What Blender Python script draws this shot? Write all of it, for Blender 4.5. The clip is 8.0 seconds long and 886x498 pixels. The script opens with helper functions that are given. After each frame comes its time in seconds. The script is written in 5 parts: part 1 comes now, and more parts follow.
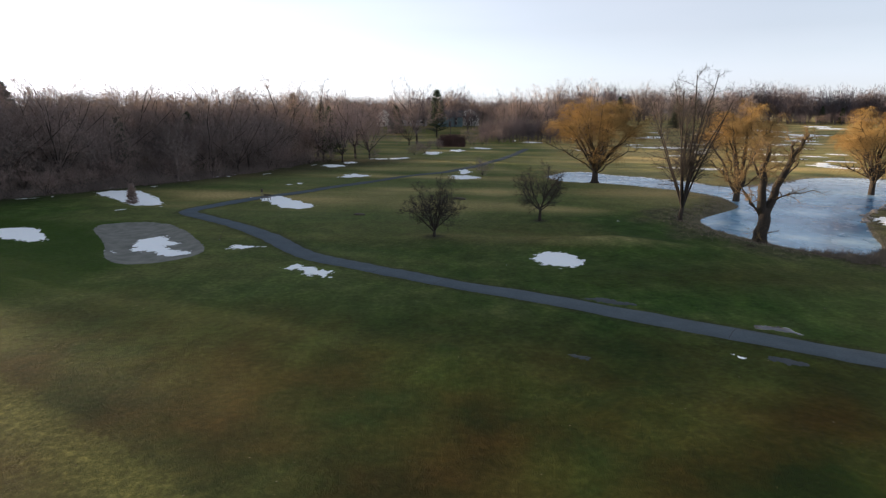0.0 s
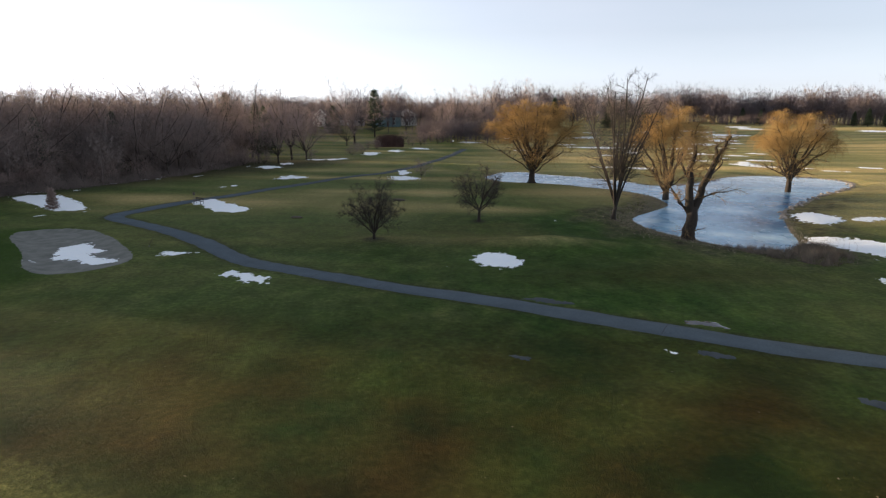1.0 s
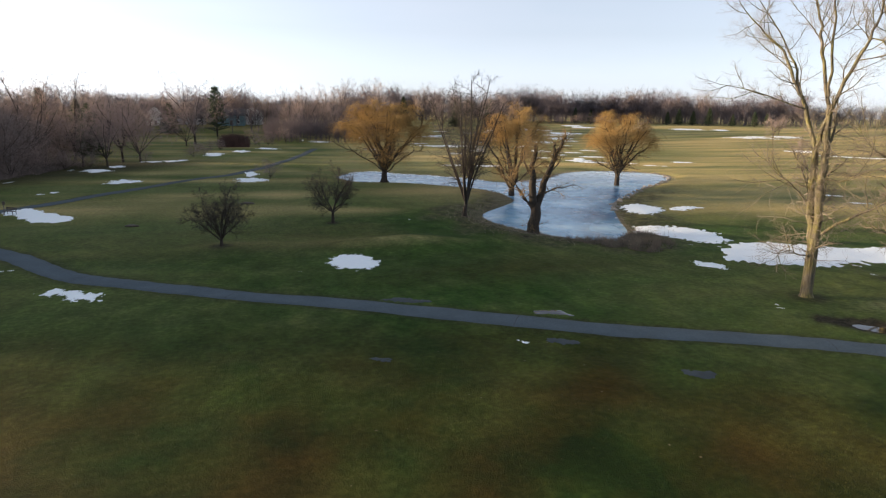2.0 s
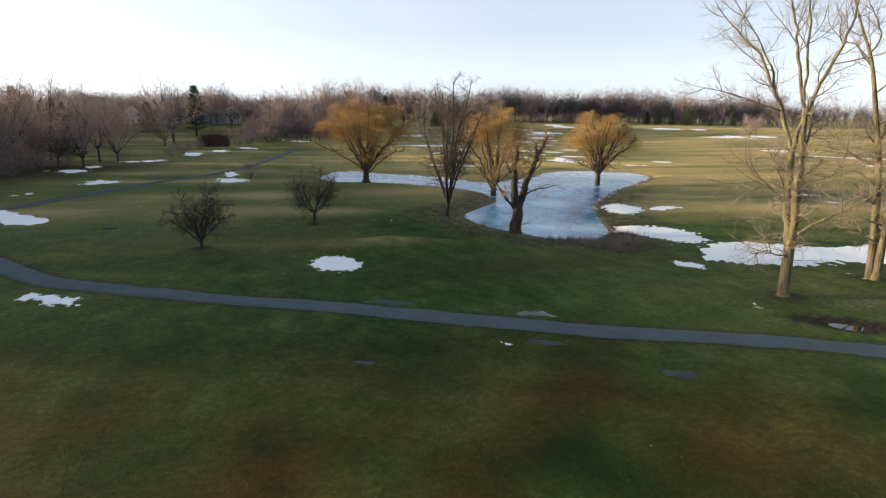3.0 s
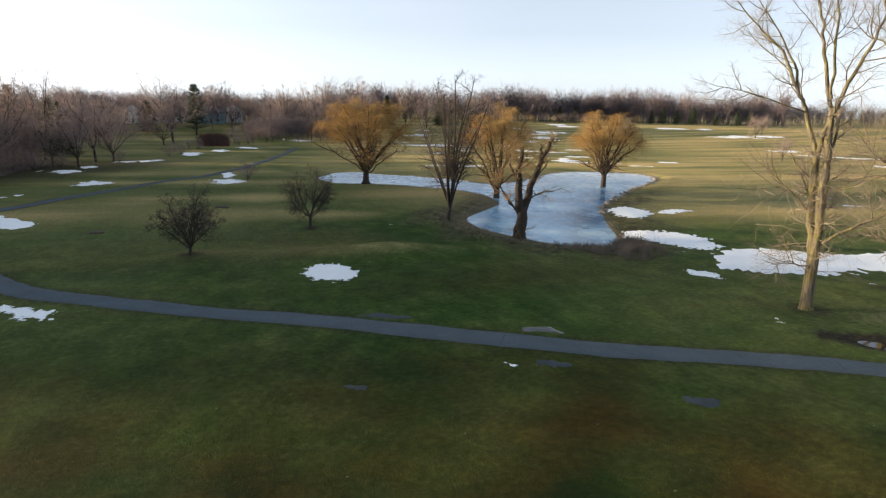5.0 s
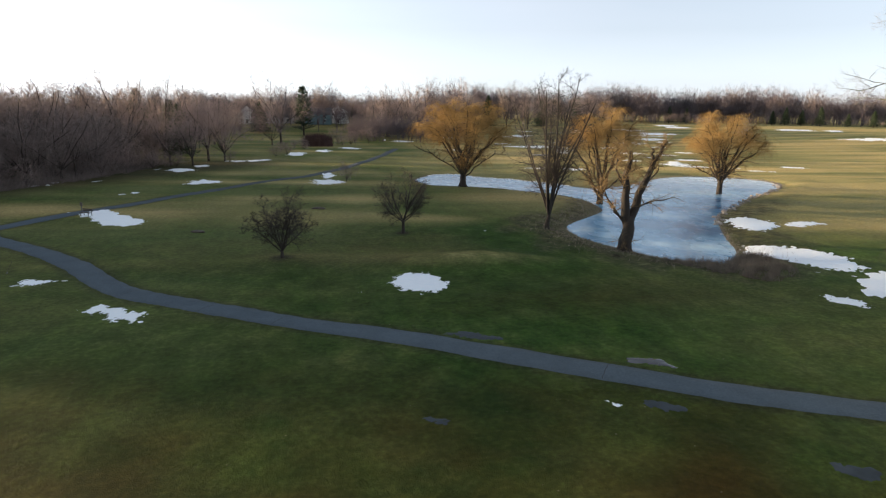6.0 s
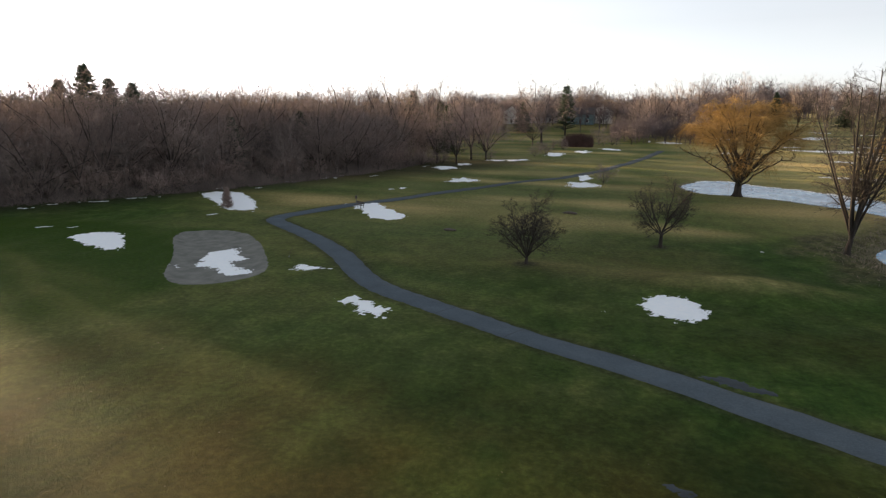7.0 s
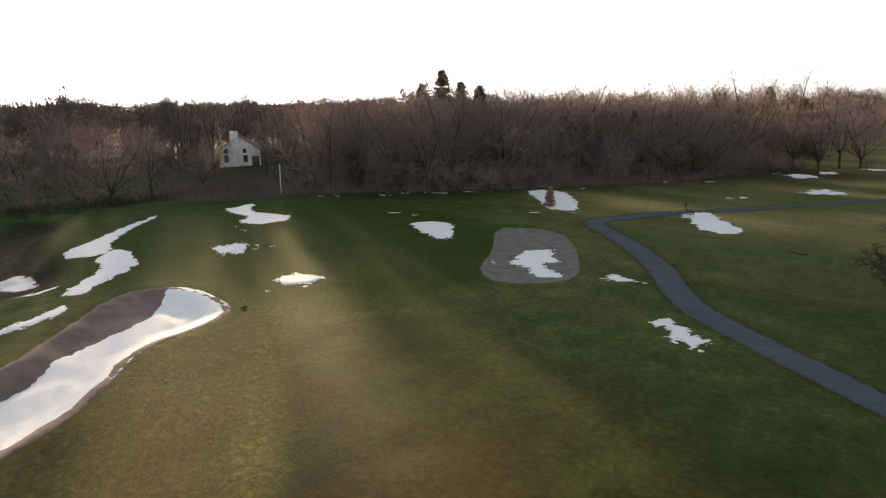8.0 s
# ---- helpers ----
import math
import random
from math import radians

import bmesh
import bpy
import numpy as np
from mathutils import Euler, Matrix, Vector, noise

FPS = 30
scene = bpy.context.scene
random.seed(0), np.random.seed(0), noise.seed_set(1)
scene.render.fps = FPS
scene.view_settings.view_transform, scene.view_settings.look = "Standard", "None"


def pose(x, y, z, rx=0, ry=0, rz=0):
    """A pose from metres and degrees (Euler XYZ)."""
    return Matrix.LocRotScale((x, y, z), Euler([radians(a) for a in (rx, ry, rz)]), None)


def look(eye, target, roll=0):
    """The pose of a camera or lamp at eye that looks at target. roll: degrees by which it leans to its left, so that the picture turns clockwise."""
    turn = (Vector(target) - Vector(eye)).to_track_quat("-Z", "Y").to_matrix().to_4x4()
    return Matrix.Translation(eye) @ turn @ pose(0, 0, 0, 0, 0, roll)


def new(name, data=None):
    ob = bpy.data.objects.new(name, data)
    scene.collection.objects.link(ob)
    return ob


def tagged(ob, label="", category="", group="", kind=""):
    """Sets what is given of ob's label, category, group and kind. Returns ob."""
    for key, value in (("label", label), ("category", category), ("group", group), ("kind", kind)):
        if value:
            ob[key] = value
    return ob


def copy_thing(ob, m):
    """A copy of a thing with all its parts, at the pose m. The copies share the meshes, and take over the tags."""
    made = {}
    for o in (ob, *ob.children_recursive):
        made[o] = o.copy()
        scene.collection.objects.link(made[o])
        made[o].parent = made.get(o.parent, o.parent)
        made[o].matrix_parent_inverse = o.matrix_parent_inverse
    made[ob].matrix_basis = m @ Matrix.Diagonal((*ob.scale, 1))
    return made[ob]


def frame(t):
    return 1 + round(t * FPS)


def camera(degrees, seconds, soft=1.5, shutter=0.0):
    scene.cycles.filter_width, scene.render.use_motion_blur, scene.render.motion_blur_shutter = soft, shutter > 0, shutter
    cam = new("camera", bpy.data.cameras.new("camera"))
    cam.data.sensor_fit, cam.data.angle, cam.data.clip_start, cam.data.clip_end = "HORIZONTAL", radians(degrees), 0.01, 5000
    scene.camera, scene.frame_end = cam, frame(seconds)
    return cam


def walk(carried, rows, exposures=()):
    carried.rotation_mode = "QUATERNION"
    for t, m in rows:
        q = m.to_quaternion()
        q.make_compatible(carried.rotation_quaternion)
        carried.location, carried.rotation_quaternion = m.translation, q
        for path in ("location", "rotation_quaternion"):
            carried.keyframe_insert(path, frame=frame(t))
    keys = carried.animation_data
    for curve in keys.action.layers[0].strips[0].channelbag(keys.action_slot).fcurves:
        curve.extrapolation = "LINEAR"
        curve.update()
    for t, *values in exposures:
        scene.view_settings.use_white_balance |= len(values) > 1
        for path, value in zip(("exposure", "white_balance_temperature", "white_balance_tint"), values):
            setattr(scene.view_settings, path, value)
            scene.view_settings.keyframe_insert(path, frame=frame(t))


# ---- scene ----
cam = camera(71.0, 8.0, 1.2)
PATH = [
    (0, (-0.621, -2.749, 12.663), (-0.722, -0.8, 12.226), 0.5),
    (0.5, (-0.613, -2.665, 12.761), (-0.7, -0.716, 12.324), 0.5),
    (1, (-0.628, -2.609, 12.87), (-0.537, -0.66, 12.434), 0.7),
    (1.5, (-0.58, -2.554, 12.972), (-0.18, -0.643, 12.539), 0.9),
    (1.7, (-0.574, -2.515, 12.995), (-0.093, -0.622, 12.562), 0.9),
    (3, (-0.612, -2.428, 13.24), (-0.012, -0.57, 12.804), 1.1),
    (3.5, (-0.603, -2.378, 13.257), (0.01, -0.525, 12.821), 1.2),
    (4, (-0.469, -1.988, 13.267), (0.154, -0.139, 12.828), 1.2),
    (5.5, (1.025, 1.977, 13.362), (1.542, 3.859, 12.924), 1.1),
    (6, (1.523, 3.682, 13.394), (1.811, 5.611, 12.951), 1.0),
    (6.5, (1.834, 5.354, 13.463), (1.747, 7.301, 13.014), 0.7),
    (7, (1.887, 6.98, 13.531), (1.38, 8.861, 13.076), 0.5),
    (7.5, (1.599, 8.498, 13.55), (0.695, 10.222, 13.091), 0.2),
    (8, (1.007, 9.841, 13.509), (-0.368, 11.219, 13.05), -0.2),
]
EXPOSURES = [(0, 1.6, 5760, 13), (3, 1.72, 5660, 11), (6.5, 1.74, 5800, 10), (7, 1.74, 6200, 12), (8, 1.66, 6450, 14)]
walk(cam, [(t, look(eye, target, roll)) for t, eye, target, roll in PATH], EXPOSURES)

# ---- light ----
SUN_BEARING, SUN_HEIGHT = -66.0, 6.4
world = bpy.data.worlds.new("evening_sky")
scene.world = world
world.use_nodes = True
wn, wl = world.node_tree.nodes, world.node_tree.links
wn.clear()
w_sky = wn.new("ShaderNodeTexSky")
w_sky.sky_type, w_sky.sun_disc = "NISHITA", False
w_sky.sun_elevation, w_sky.sun_rotation = radians(SUN_HEIGHT), radians(SUN_BEARING)
w_sky.air_density, w_sky.dust_density, w_sky.ozone_density = 0.8, 0.6, 1.0
w_bg = wn.new("ShaderNodeBackground")
w_bg.inputs["Strength"].default_value = 0.092
w_out = wn.new("ShaderNodeOutputWorld")
w_veil = wn.new("ShaderNodeHueSaturation")  # thin high haze pales the sky
w_veil.inputs["Saturation"].default_value = 0.22
wl.new(w_sky.outputs[0], w_veil.inputs["Color"])
w_tc = wn.new("ShaderNodeTexCoord")
w_map = wn.new("ShaderNodeMapping")
w_map.inputs["Scale"].default_value = (1.0, 1.0, 5.0)
w_cl = wn.new("ShaderNodeTexNoise")
w_cl.inputs["Scale"].default_value, w_cl.inputs["Detail"].default_value = 2.2, 5.0
w_cr = wn.new("ShaderNodeMapRange")
w_cr.inputs[1].default_value, w_cr.inputs[2].default_value, w_cr.inputs[3].default_value, w_cr.inputs[4].default_value = 0.38, 0.68, 0.0, 0.7
w_mix = wn.new("ShaderNodeMix")
w_mix.data_type = "RGBA"
w_grey = wn.new("ShaderNodeHueSaturation")  # pale streaks of high cloud
w_grey.inputs["Saturation"].default_value, w_grey.inputs["Value"].default_value = 0.08, 1.05
wl.new(w_tc.outputs["Generated"], w_map.inputs[0])
wl.new(w_map.outputs[0], w_cl.inputs["Vector"])
wl.new(w_cl.outputs[0], w_cr.inputs[0])
wl.new(w_cr.outputs[0], w_mix.inputs[0])
wl.new(w_sky.outputs[0], w_grey.inputs["Color"])
wl.new(w_veil.outputs[0], w_mix.inputs[6])
wl.new(w_grey.outputs[0], w_mix.inputs[7])
wl.new(w_mix.outputs[2], w_bg.inputs[0])
wl.new(w_bg.outputs[0], w_out.inputs[0])
sun_data = bpy.data.lights.new("sun", "SUN")
sun_data.energy, sun_data.angle, sun_data.color = 5.0, radians(1.2), (1.0, 0.70, 0.38)
sun = new("sun", sun_data)
s_b, s_e = radians(SUN_BEARING), radians(SUN_HEIGHT)
sun.matrix_world = look((math.sin(s_b) * 100 * math.cos(s_e), math.cos(s_b) * 100 * math.cos(s_e), 100 * math.sin(s_e)), (0, 0, 0))


# ---- materials ----
def material(name, rough=0.9):
    m = bpy.data.materials.new(name)
    m.use_nodes = True
    n = m.node_tree.nodes
    n["Principled BSDF"].inputs["Roughness"].default_value = rough
    return m, n, m.node_tree.links, n["Principled BSDF"]


def noise_node(n, l, scale, detail=5.0, rough=0.6, stretch=(1, 1, 1)):
    tc = n.new("ShaderNodeTexCoord")
    mp = n.new("ShaderNodeMapping")
    mp.inputs["Scale"].default_value = stretch
    tx = n.new("ShaderNodeTexNoise")
    tx.inputs["Scale"].default_value, tx.inputs["Detail"].default_value, tx.inputs["Roughness"].default_value = scale, detail, rough
    l.new(tc.outputs["Object"], mp.inputs[0])
    l.new(mp.outputs[0], tx.inputs["Vector"])
    return tx.outputs[0]


def ramp(n, l, fac, stops):
    r = n.new("ShaderNodeValToRGB")
    e = r.color_ramp.elements
    while len(e) < len(stops):
        e.new(0.5)
    for el, (p, c) in zip(e, stops):
        el.position, el.color = p, (*c, 1)
    l.new(fac, r.inputs[0])
    return r.outputs[0]


def mixed(n, l, fac, a, b, mode="MIX"):
    m = n.new("ShaderNodeMix")
    m.data_type, m.blend_type = "RGBA", mode
    for socket, v in ((m.inputs[0], fac), (m.inputs[6], a), (m.inputs[7], b)):
        if isinstance(v, (int, float)):
            socket.default_value = v
        elif isinstance(v, tuple):
            socket.default_value = (*v, 1)
        else:
            l.new(v, socket)
    return m.outputs[2]


def bumped(n, l, bsdf, height, strength, distance):
    b = n.new("ShaderNodeBump")
    b.inputs["Strength"].default_value, b.inputs["Distance"].default_value = strength, distance
    l.new(height, b.inputs["Height"])
    l.new(b.outputs[0], bsdf.inputs["Normal"])


def attribute(n, name):
    a = n.new("ShaderNodeAttribute")
    a.attribute_name = name
    return a.outputs["Fac"]


def simple(name, c1, c2, scale, rough=0.9, bump=0.0, dist=0.02, stretch=(1, 1, 1), per_piece=0.0):
    m, n, l, b = material(name, rough)
    f = noise_node(n, l, scale, stretch=stretch)
    col = ramp(n, l, f, [(0.3, c1), (0.7, c2)])
    if per_piece:
        info = n.new("ShaderNodeObjectInfo")
        col = mixed(n, l, per_piece, col, ramp(n, l, info.outputs["Random"], [(0.0, (0.25, 0.25, 0.25)), (1.0, (1.0, 0.9, 0.8))]), "MULTIPLY")
    l.new(col, b.inputs["Base Color"])
    if bump:
        bumped(n, l, b, f, bump, dist)
    return m


def grass_material():
    m, n, l, b = material("winter_grass", 0.85)
    b.inputs["Specular IOR Level"].default_value = 0.045
    big = noise_node(n, l, 0.045, 4, 0.55)
    mid = noise_node(n, l, 0.22, 6, 0.65)
    fine = noise_node(n, l, 2.6, 8, 0.75)
    tiny = noise_node(n, l, 14.0, 6, 0.7)
    base = ramp(n, l, big, [(0.30, (0.0169, 0.0436, 0.0071)), (0.46, (0.0271, 0.0472, 0.0101)), (0.58, (0.0480, 0.0529, 0.0158)), (0.70, (0.0260, 0.0493, 0.0101)), (0.80, (0.0169, 0.0454, 0.0087))])
    patch = ramp(n, l, mid, [(0.32, (0.0123, 0.0340, 0.0056)), (0.5, (0.0293, 0.0472, 0.0115)), (0.72, (0.0705, 0.0756, 0.0287))])
    col = mixed(n, l, 0.5, base, patch)
    col = mixed(n, l, 1.0, col, (1.34, 1.42, 1.42), "MULTIPLY")
    blot = noise_node(n, l, 0.55, 5, 0.62, (1.0, 0.7, 1))
    col = mixed(n, l, 0.9, col, ramp(n, l, blot, [(0.34, (0.62, 0.68, 0.66)), (0.5, (1.0, 1.0, 1.0)), (0.66, (1.6, 1.42, 1.4))]), "MULTIPLY")
    # brown winter turf; its dark end paints the shaded foreground
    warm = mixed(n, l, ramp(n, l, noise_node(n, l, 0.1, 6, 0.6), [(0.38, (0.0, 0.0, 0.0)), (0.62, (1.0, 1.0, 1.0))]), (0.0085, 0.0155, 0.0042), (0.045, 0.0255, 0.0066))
    col = mixed(n, l, attribute(n, "dormant_shade"), col, warm)
    # striped dry fairway turf, with low sun painted in as pale gold
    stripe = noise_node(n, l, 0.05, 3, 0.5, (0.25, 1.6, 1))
    col = mixed(n, l, attribute(n, "dry_lit_turf"), col, ramp(n, l, stripe, [(0.36, (0.15, 0.146, 0.064)), (0.5, (0.28, 0.225, 0.104)), (0.66, (0.44, 0.312, 0.152))]))
    col = mixed(n, l, attribute(n, "mown"), col, mixed(n, l, 0.35, (0.038, 0.066, 0.008), patch))
    rough = ramp(n, l, fine, [(0.3, (0.042, 0.050, 0.010)), (0.5, (0.080, 0.082, 0.022)), (0.7, (0.150, 0.142, 0.046))])
    col = mixed(n, l, attribute(n, "rough"), col, rough)
    col = mixed(n, l, attribute(n, "straw"), col, ramp(n, l, fine, [(0.3, (0.115, 0.102, 0.06)), (0.7, (0.30, 0.26, 0.155))]))
    # bare soil, and the painted shade of the turf lip by the path
    col = mixed(n, l, attribute(n, "soil_shade"), col, ramp(n, l, fine, [(0.3, (0.015, 0.0125, 0.0098)), (0.7, (0.050, 0.041, 0.032))]))
    shade = ramp(n, l, fine, [(0.28, (0.66, 0.74, 0.69)), (0.5, (1.06, 1.16, 1.05)), (0.72, (1.72, 1.84, 1.64))])
    col = mixed(n, l, 1.0, col, shade, "MULTIPLY")
    shade2 = ramp(n, l, tiny, [(0.3, (0.82, 0.82, 0.8)), (0.7, (1.15, 1.15, 1.12))])
    col = mixed(n, l, 0.8, col, shade2, "MULTIPLY")
    l.new(col, b.inputs["Base Color"])
    add = n.new("ShaderNodeMath")
    add.operation = "MULTIPLY_ADD"
    l.new(fine, add.inputs[0])
    add.inputs[1].default_value = 2.0
    l.new(tiny, add.inputs[2])
    bumped(n, l, b, add.outputs[0], 0.8, 0.09)
    return m


def snow_material():
    m, n, l, b = material("old_snow", 0.7)
    f = noise_node(n, l, 3.0, 7, 0.7)
    l.new(ramp(n, l, f, [(0.3, (0.85, 0.91, 0.95)), (0.65, (0.93, 0.96, 0.97))]), b.inputs["Base Color"])
    bumped(n, l, b, f, 0.5, 0.06)
    return m


def ice_material():
    m, n, l, b = material("pond_ice", 0.3)
    b.inputs["Specular IOR Level"].default_value = 0.3
    f = noise_node(n, l, 0.075, 5, 0.6)
    g = noise_node(n, l, 0.3, 5, 0.6, (1.0, 0.55, 1))
    k = noise_node(n, l, 1.6, 4, 0.6)
    col = ramp(n, l, f, [(0.36, (0.03, 0.12, 0.25)), (0.47, (0.09, 0.25, 0.42)), (0.55, (0.22, 0.43, 0.62)), (0.64, (0.56, 0.74, 0.82))])
    col = mixed(n, l, 0.25, col, ramp(n, l, g, [(0.32, (0.0345, 0.0931, 0.1840)), (0.5, (0.1242, 0.2254, 0.3496)), (0.68, (0.5520, 0.7141, 0.8000))]))
    col = mixed(n, l, 0.5, col, ramp(n, l, k, [(0.3, (0.75, 0.78, 0.8)), (0.7, (1.25, 1.22, 1.2))]), "MULTIPLY")
    # grazing sky reflection, painted over the ice as a pale tint
    col = mixed(n, l, attribute(n, "sky_sheen"), col, (0.52, 0.58, 0.62))
    l.new(col, b.inputs["Base Color"])
    r = n.new("ShaderNodeMapRange")
    r.inputs[3].default_value, r.inputs[4].default_value = 0.1, 0.42
    l.new(g, r.inputs[0])
    l.new(r.outputs[0], b.inputs["Roughness"])
    bumped(n, l, b, g, 0.04, 0.02)
    return m


def asphalt_material():
    m, n, l, b = material("worn_asphalt", 0.85)
    b.inputs["Specular IOR Level"].default_value = 0.1
    f = noise_node(n, l, 0.5, 5, 0.6)
    g = noise_node(n, l, 9.0, 8, 0.8)
    col = ramp(n, l, f, [(0.3, (0.046, 0.068, 0.092)), (0.7, (0.080, 0.112, 0.146))])
    col = mixed(n, l, 0.5, col, ramp(n, l, g, [(0.3, (0.0462, 0.0532, 0.0574)), (0.7, (0.1288, 0.1610, 0.1764))]))
    col = mixed(n, l, attribute(n, "mud"), col, ramp(n, l, f, [(0.3, (0.035, 0.034, 0.022)), (0.7, (0.075, 0.066, 0.04))]))
    l.new(col, b.inputs["Base Color"])
    bumped(n, l, b, g, 0.5, 0.015)
    return m


GRASS, SNOW, ICE, ASPHALT = grass_material(), snow_material(), ice_material(), asphalt_material()
SAND_RED = simple("reddish_damp_sand", (0.1380, 0.1035, 0.0920), (0.2415, 0.1863, 0.1690), 0.8, 0.95, 0.4, 0.04)
SAND = simple("wet_sand", (0.098, 0.102, 0.088), (0.185, 0.190, 0.166), 0.8, 0.95, 0.4, 0.04)
BARK = simple("grey_bark", (0.015, 0.012, 0.010), (0.046, 0.037, 0.029), 5.0, 0.95, 0.8, 0.03, (1, 1, 0.25))
BARK_WOODS = simple("dark_wood_bark", (0.020, 0.016, 0.013), (0.045, 0.035, 0.028), 5.0, 0.95)
BARK_PALE, _n, _l, _b = material("pale_mossy_bark", 0.95)
_moss = ramp(_n, _l, noise_node(_n, _l, 0.9, 4, 0.6), [(0.36, (0.115, 0.102, 0.082)), (0.5, (0.13, 0.115, 0.065)), (0.64, (0.135, 0.128, 0.042))])
_furrow = noise_node(_n, _l, 7.0, 6, 0.7, (1, 1, 0.12))
_l.new(mixed(_n, _l, 1.0, _moss, ramp(_n, _l, _furrow, [(0.34, (0.22, 0.2, 0.19)), (0.5, (0.85, 0.83, 0.8)), (0.68, (1.5, 1.45, 1.4))]), "MULTIPLY"), _b.inputs["Base Color"])
bumped(_n, _l, _b, _furrow, 1.0, 0.12)
TWIG = simple("brown_twigs", (0.20, 0.155, 0.14), (0.40, 0.32, 0.29), 0.3, 0.95, per_piece=0.5)
TWIG_PALE = simple("pale_twigs", (0.11, 0.09, 0.064), (0.23, 0.195, 0.145), 0.5, 0.95)
# aerial haze of the farthest woods, put into the twig colour as blue-grey
HAZE_BLUE_TWIG = simple("haze_blue_twigs", (0.055, 0.056, 0.068), (0.12, 0.115, 0.13), 0.02, 0.95)
UNDER_TWIG = simple("dull_brown_twigs", (0.10, 0.082, 0.074), (0.21, 0.168, 0.15), 0.12, 0.95)
# twigs of far woods, greyed in the base colour to imitate haze
HAZED_TWIG, _n, _l, _b = material("hazed_brown_twigs", 0.95)
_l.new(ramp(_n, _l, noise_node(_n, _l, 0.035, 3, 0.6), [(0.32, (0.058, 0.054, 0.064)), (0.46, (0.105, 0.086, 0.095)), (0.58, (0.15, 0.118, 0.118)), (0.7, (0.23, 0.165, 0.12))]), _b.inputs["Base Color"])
TWIG_DARK = simple("dark_twigs", (0.020, 0.017, 0.014), (0.052, 0.043, 0.036), 0.5, 0.95)
WILLOW_OLD = simple("dull_willow_shoots", (0.10, 0.07, 0.03), (0.22, 0.145, 0.06), 0.5, 0.9)
WILLOW = simple("golden_willow_twigs", (0.22, 0.135, 0.035), (0.42, 0.27, 0.085), 0.35, 0.85)
NEEDLE = simple("dark_needles", (0.016, 0.030, 0.014), (0.05, 0.075, 0.03), 0.8, 0.9)
STRAW = simple("dry_reeds", (0.13, 0.11, 0.085), (0.33, 0.28, 0.21), 0.7, 0.95)
BLADE = simple("grass_blades", (0.03, 0.05, 0.010), (0.11, 0.095, 0.03), 0.25, 0.9)
REED = simple("grey_brown_reeds", (0.075, 0.064, 0.052), (0.20, 0.17, 0.135), 0.7, 0.95)
ROCK = simple("bank_stone", (0.22, 0.20, 0.18), (0.46, 0.43, 0.40), 3.0, 0.9, 0.6, 0.05, per_piece=0.5)
WATER, _n, _l, _b = material("still_water", 0.04)
_b.inputs["Base Color"].default_value = (0.012, 0.014, 0.014, 1)


# ---- shapes of the ground ----
def smooth_loop(points, per=5, closed=True):
    """A Catmull-Rom curve through points."""
    p = np.array(points, float)
    k = len(p)
    out = []
    for i in range(k if closed else k - 1):
        a, b, c, d = (p[(i + j) % k] for j in (-1, 0, 1, 2)) if closed else (p[max(i - 1, 0)], p[i], p[i + 1], p[min(i + 2, k - 1)])
        for s in np.arange(per) / per:
            out.append(0.5 * (2 * b + (c - a) * s + (2 * a - 5 * b + 4 * c - d) * s * s + (3 * b - a - 3 * c + d) * s**3))
    if not closed:
        out.append(p[-1])
    return np.array(out)


def signed_distance(X, Y, loop):
    """Metres to the loop, negative inside it; X and Y are arrays."""
    best = np.full(X.shape, 1e18)
    inside = np.zeros(X.shape, bool)
    for (ax, ay), (bx, by) in zip(loop, np.roll(loop, -1, 0)):
        ex, ey = bx - ax, by - ay
        t = np.clip(((X - ax) * ex + (Y - ay) * ey) / (ex * ex + ey * ey + 1e-12), 0, 1)
        best = np.minimum(best, (X - ax - t * ex) ** 2 + (Y - ay - t * ey) ** 2)
        cross = ((ay > Y) != (by > Y)) & (X < (bx - ax) * (Y - ay) / (by - ay + 1e-12) + ax)
        inside ^= cross
    d = np.sqrt(best)
    return np.where(inside, -d, d)


def far_from(loop, X, Y, pad):
    lo, hi = loop.min(0) - pad, loop.max(0) + pad
    return (X > lo[0]) & (X < hi[0]) & (Y > lo[1]) & (Y < hi[1])


def local_distance(X, Y, loop, pad):
    d = np.full(np.shape(X), pad * 1.0)
    near = far_from(loop, X, Y, pad)
    if near.any():
        d[near] = np.minimum(signed_distance(X[near], Y[near], loop), pad)
    return d


def step(a, b, x):
    t = np.clip((x - a) / (b - a), 0, 1)
    return t * t * (3 - 2 * t)


def ripple(X, Y, size, seed):
    """Smooth wavy noise from -1 to 1, waves about size metres long."""
    rng = np.random.RandomState(seed)
    out = np.zeros(np.shape(X))
    for _ in range(7):
        a, k = rng.uniform(0, 6.28), 6.28 / (size * rng.uniform(0.6, 1.6))
        out += np.sin((X * math.cos(a) + Y * math.sin(a)) * k + rng.uniform(0, 6.28))
    return out / 4.0


POND = smooth_loop([(14, 124), (19, 133), (24, 133), (27, 128.5), (32, 125), (36.7, 120.5), (40.5, 115.5), (44.5, 111), (51, 113.5), (60, 121), (66, 127),
                    (74, 130.5), (82, 128.5), (86.6, 122.5), (84, 114), (77, 106.5), (65.4, 96.5), (59.5, 90), (52, 82.8), (47.8, 76.4), (43, 67),
                    (40, 60.5), (37, 56.6), (34.5, 56.2), (31.3, 58.6), (29, 62.8), (27.6, 66), (26.8, 69.8), (27.2, 73.8), (29, 77), (33, 81.4),
                    (36.6, 86), (37.6, 90.5), (38, 96), (37, 99.5), (34.8, 104), (31, 107.5), (27.4, 111.2), (21.5, 114), (16.5, 115.5)], 4)
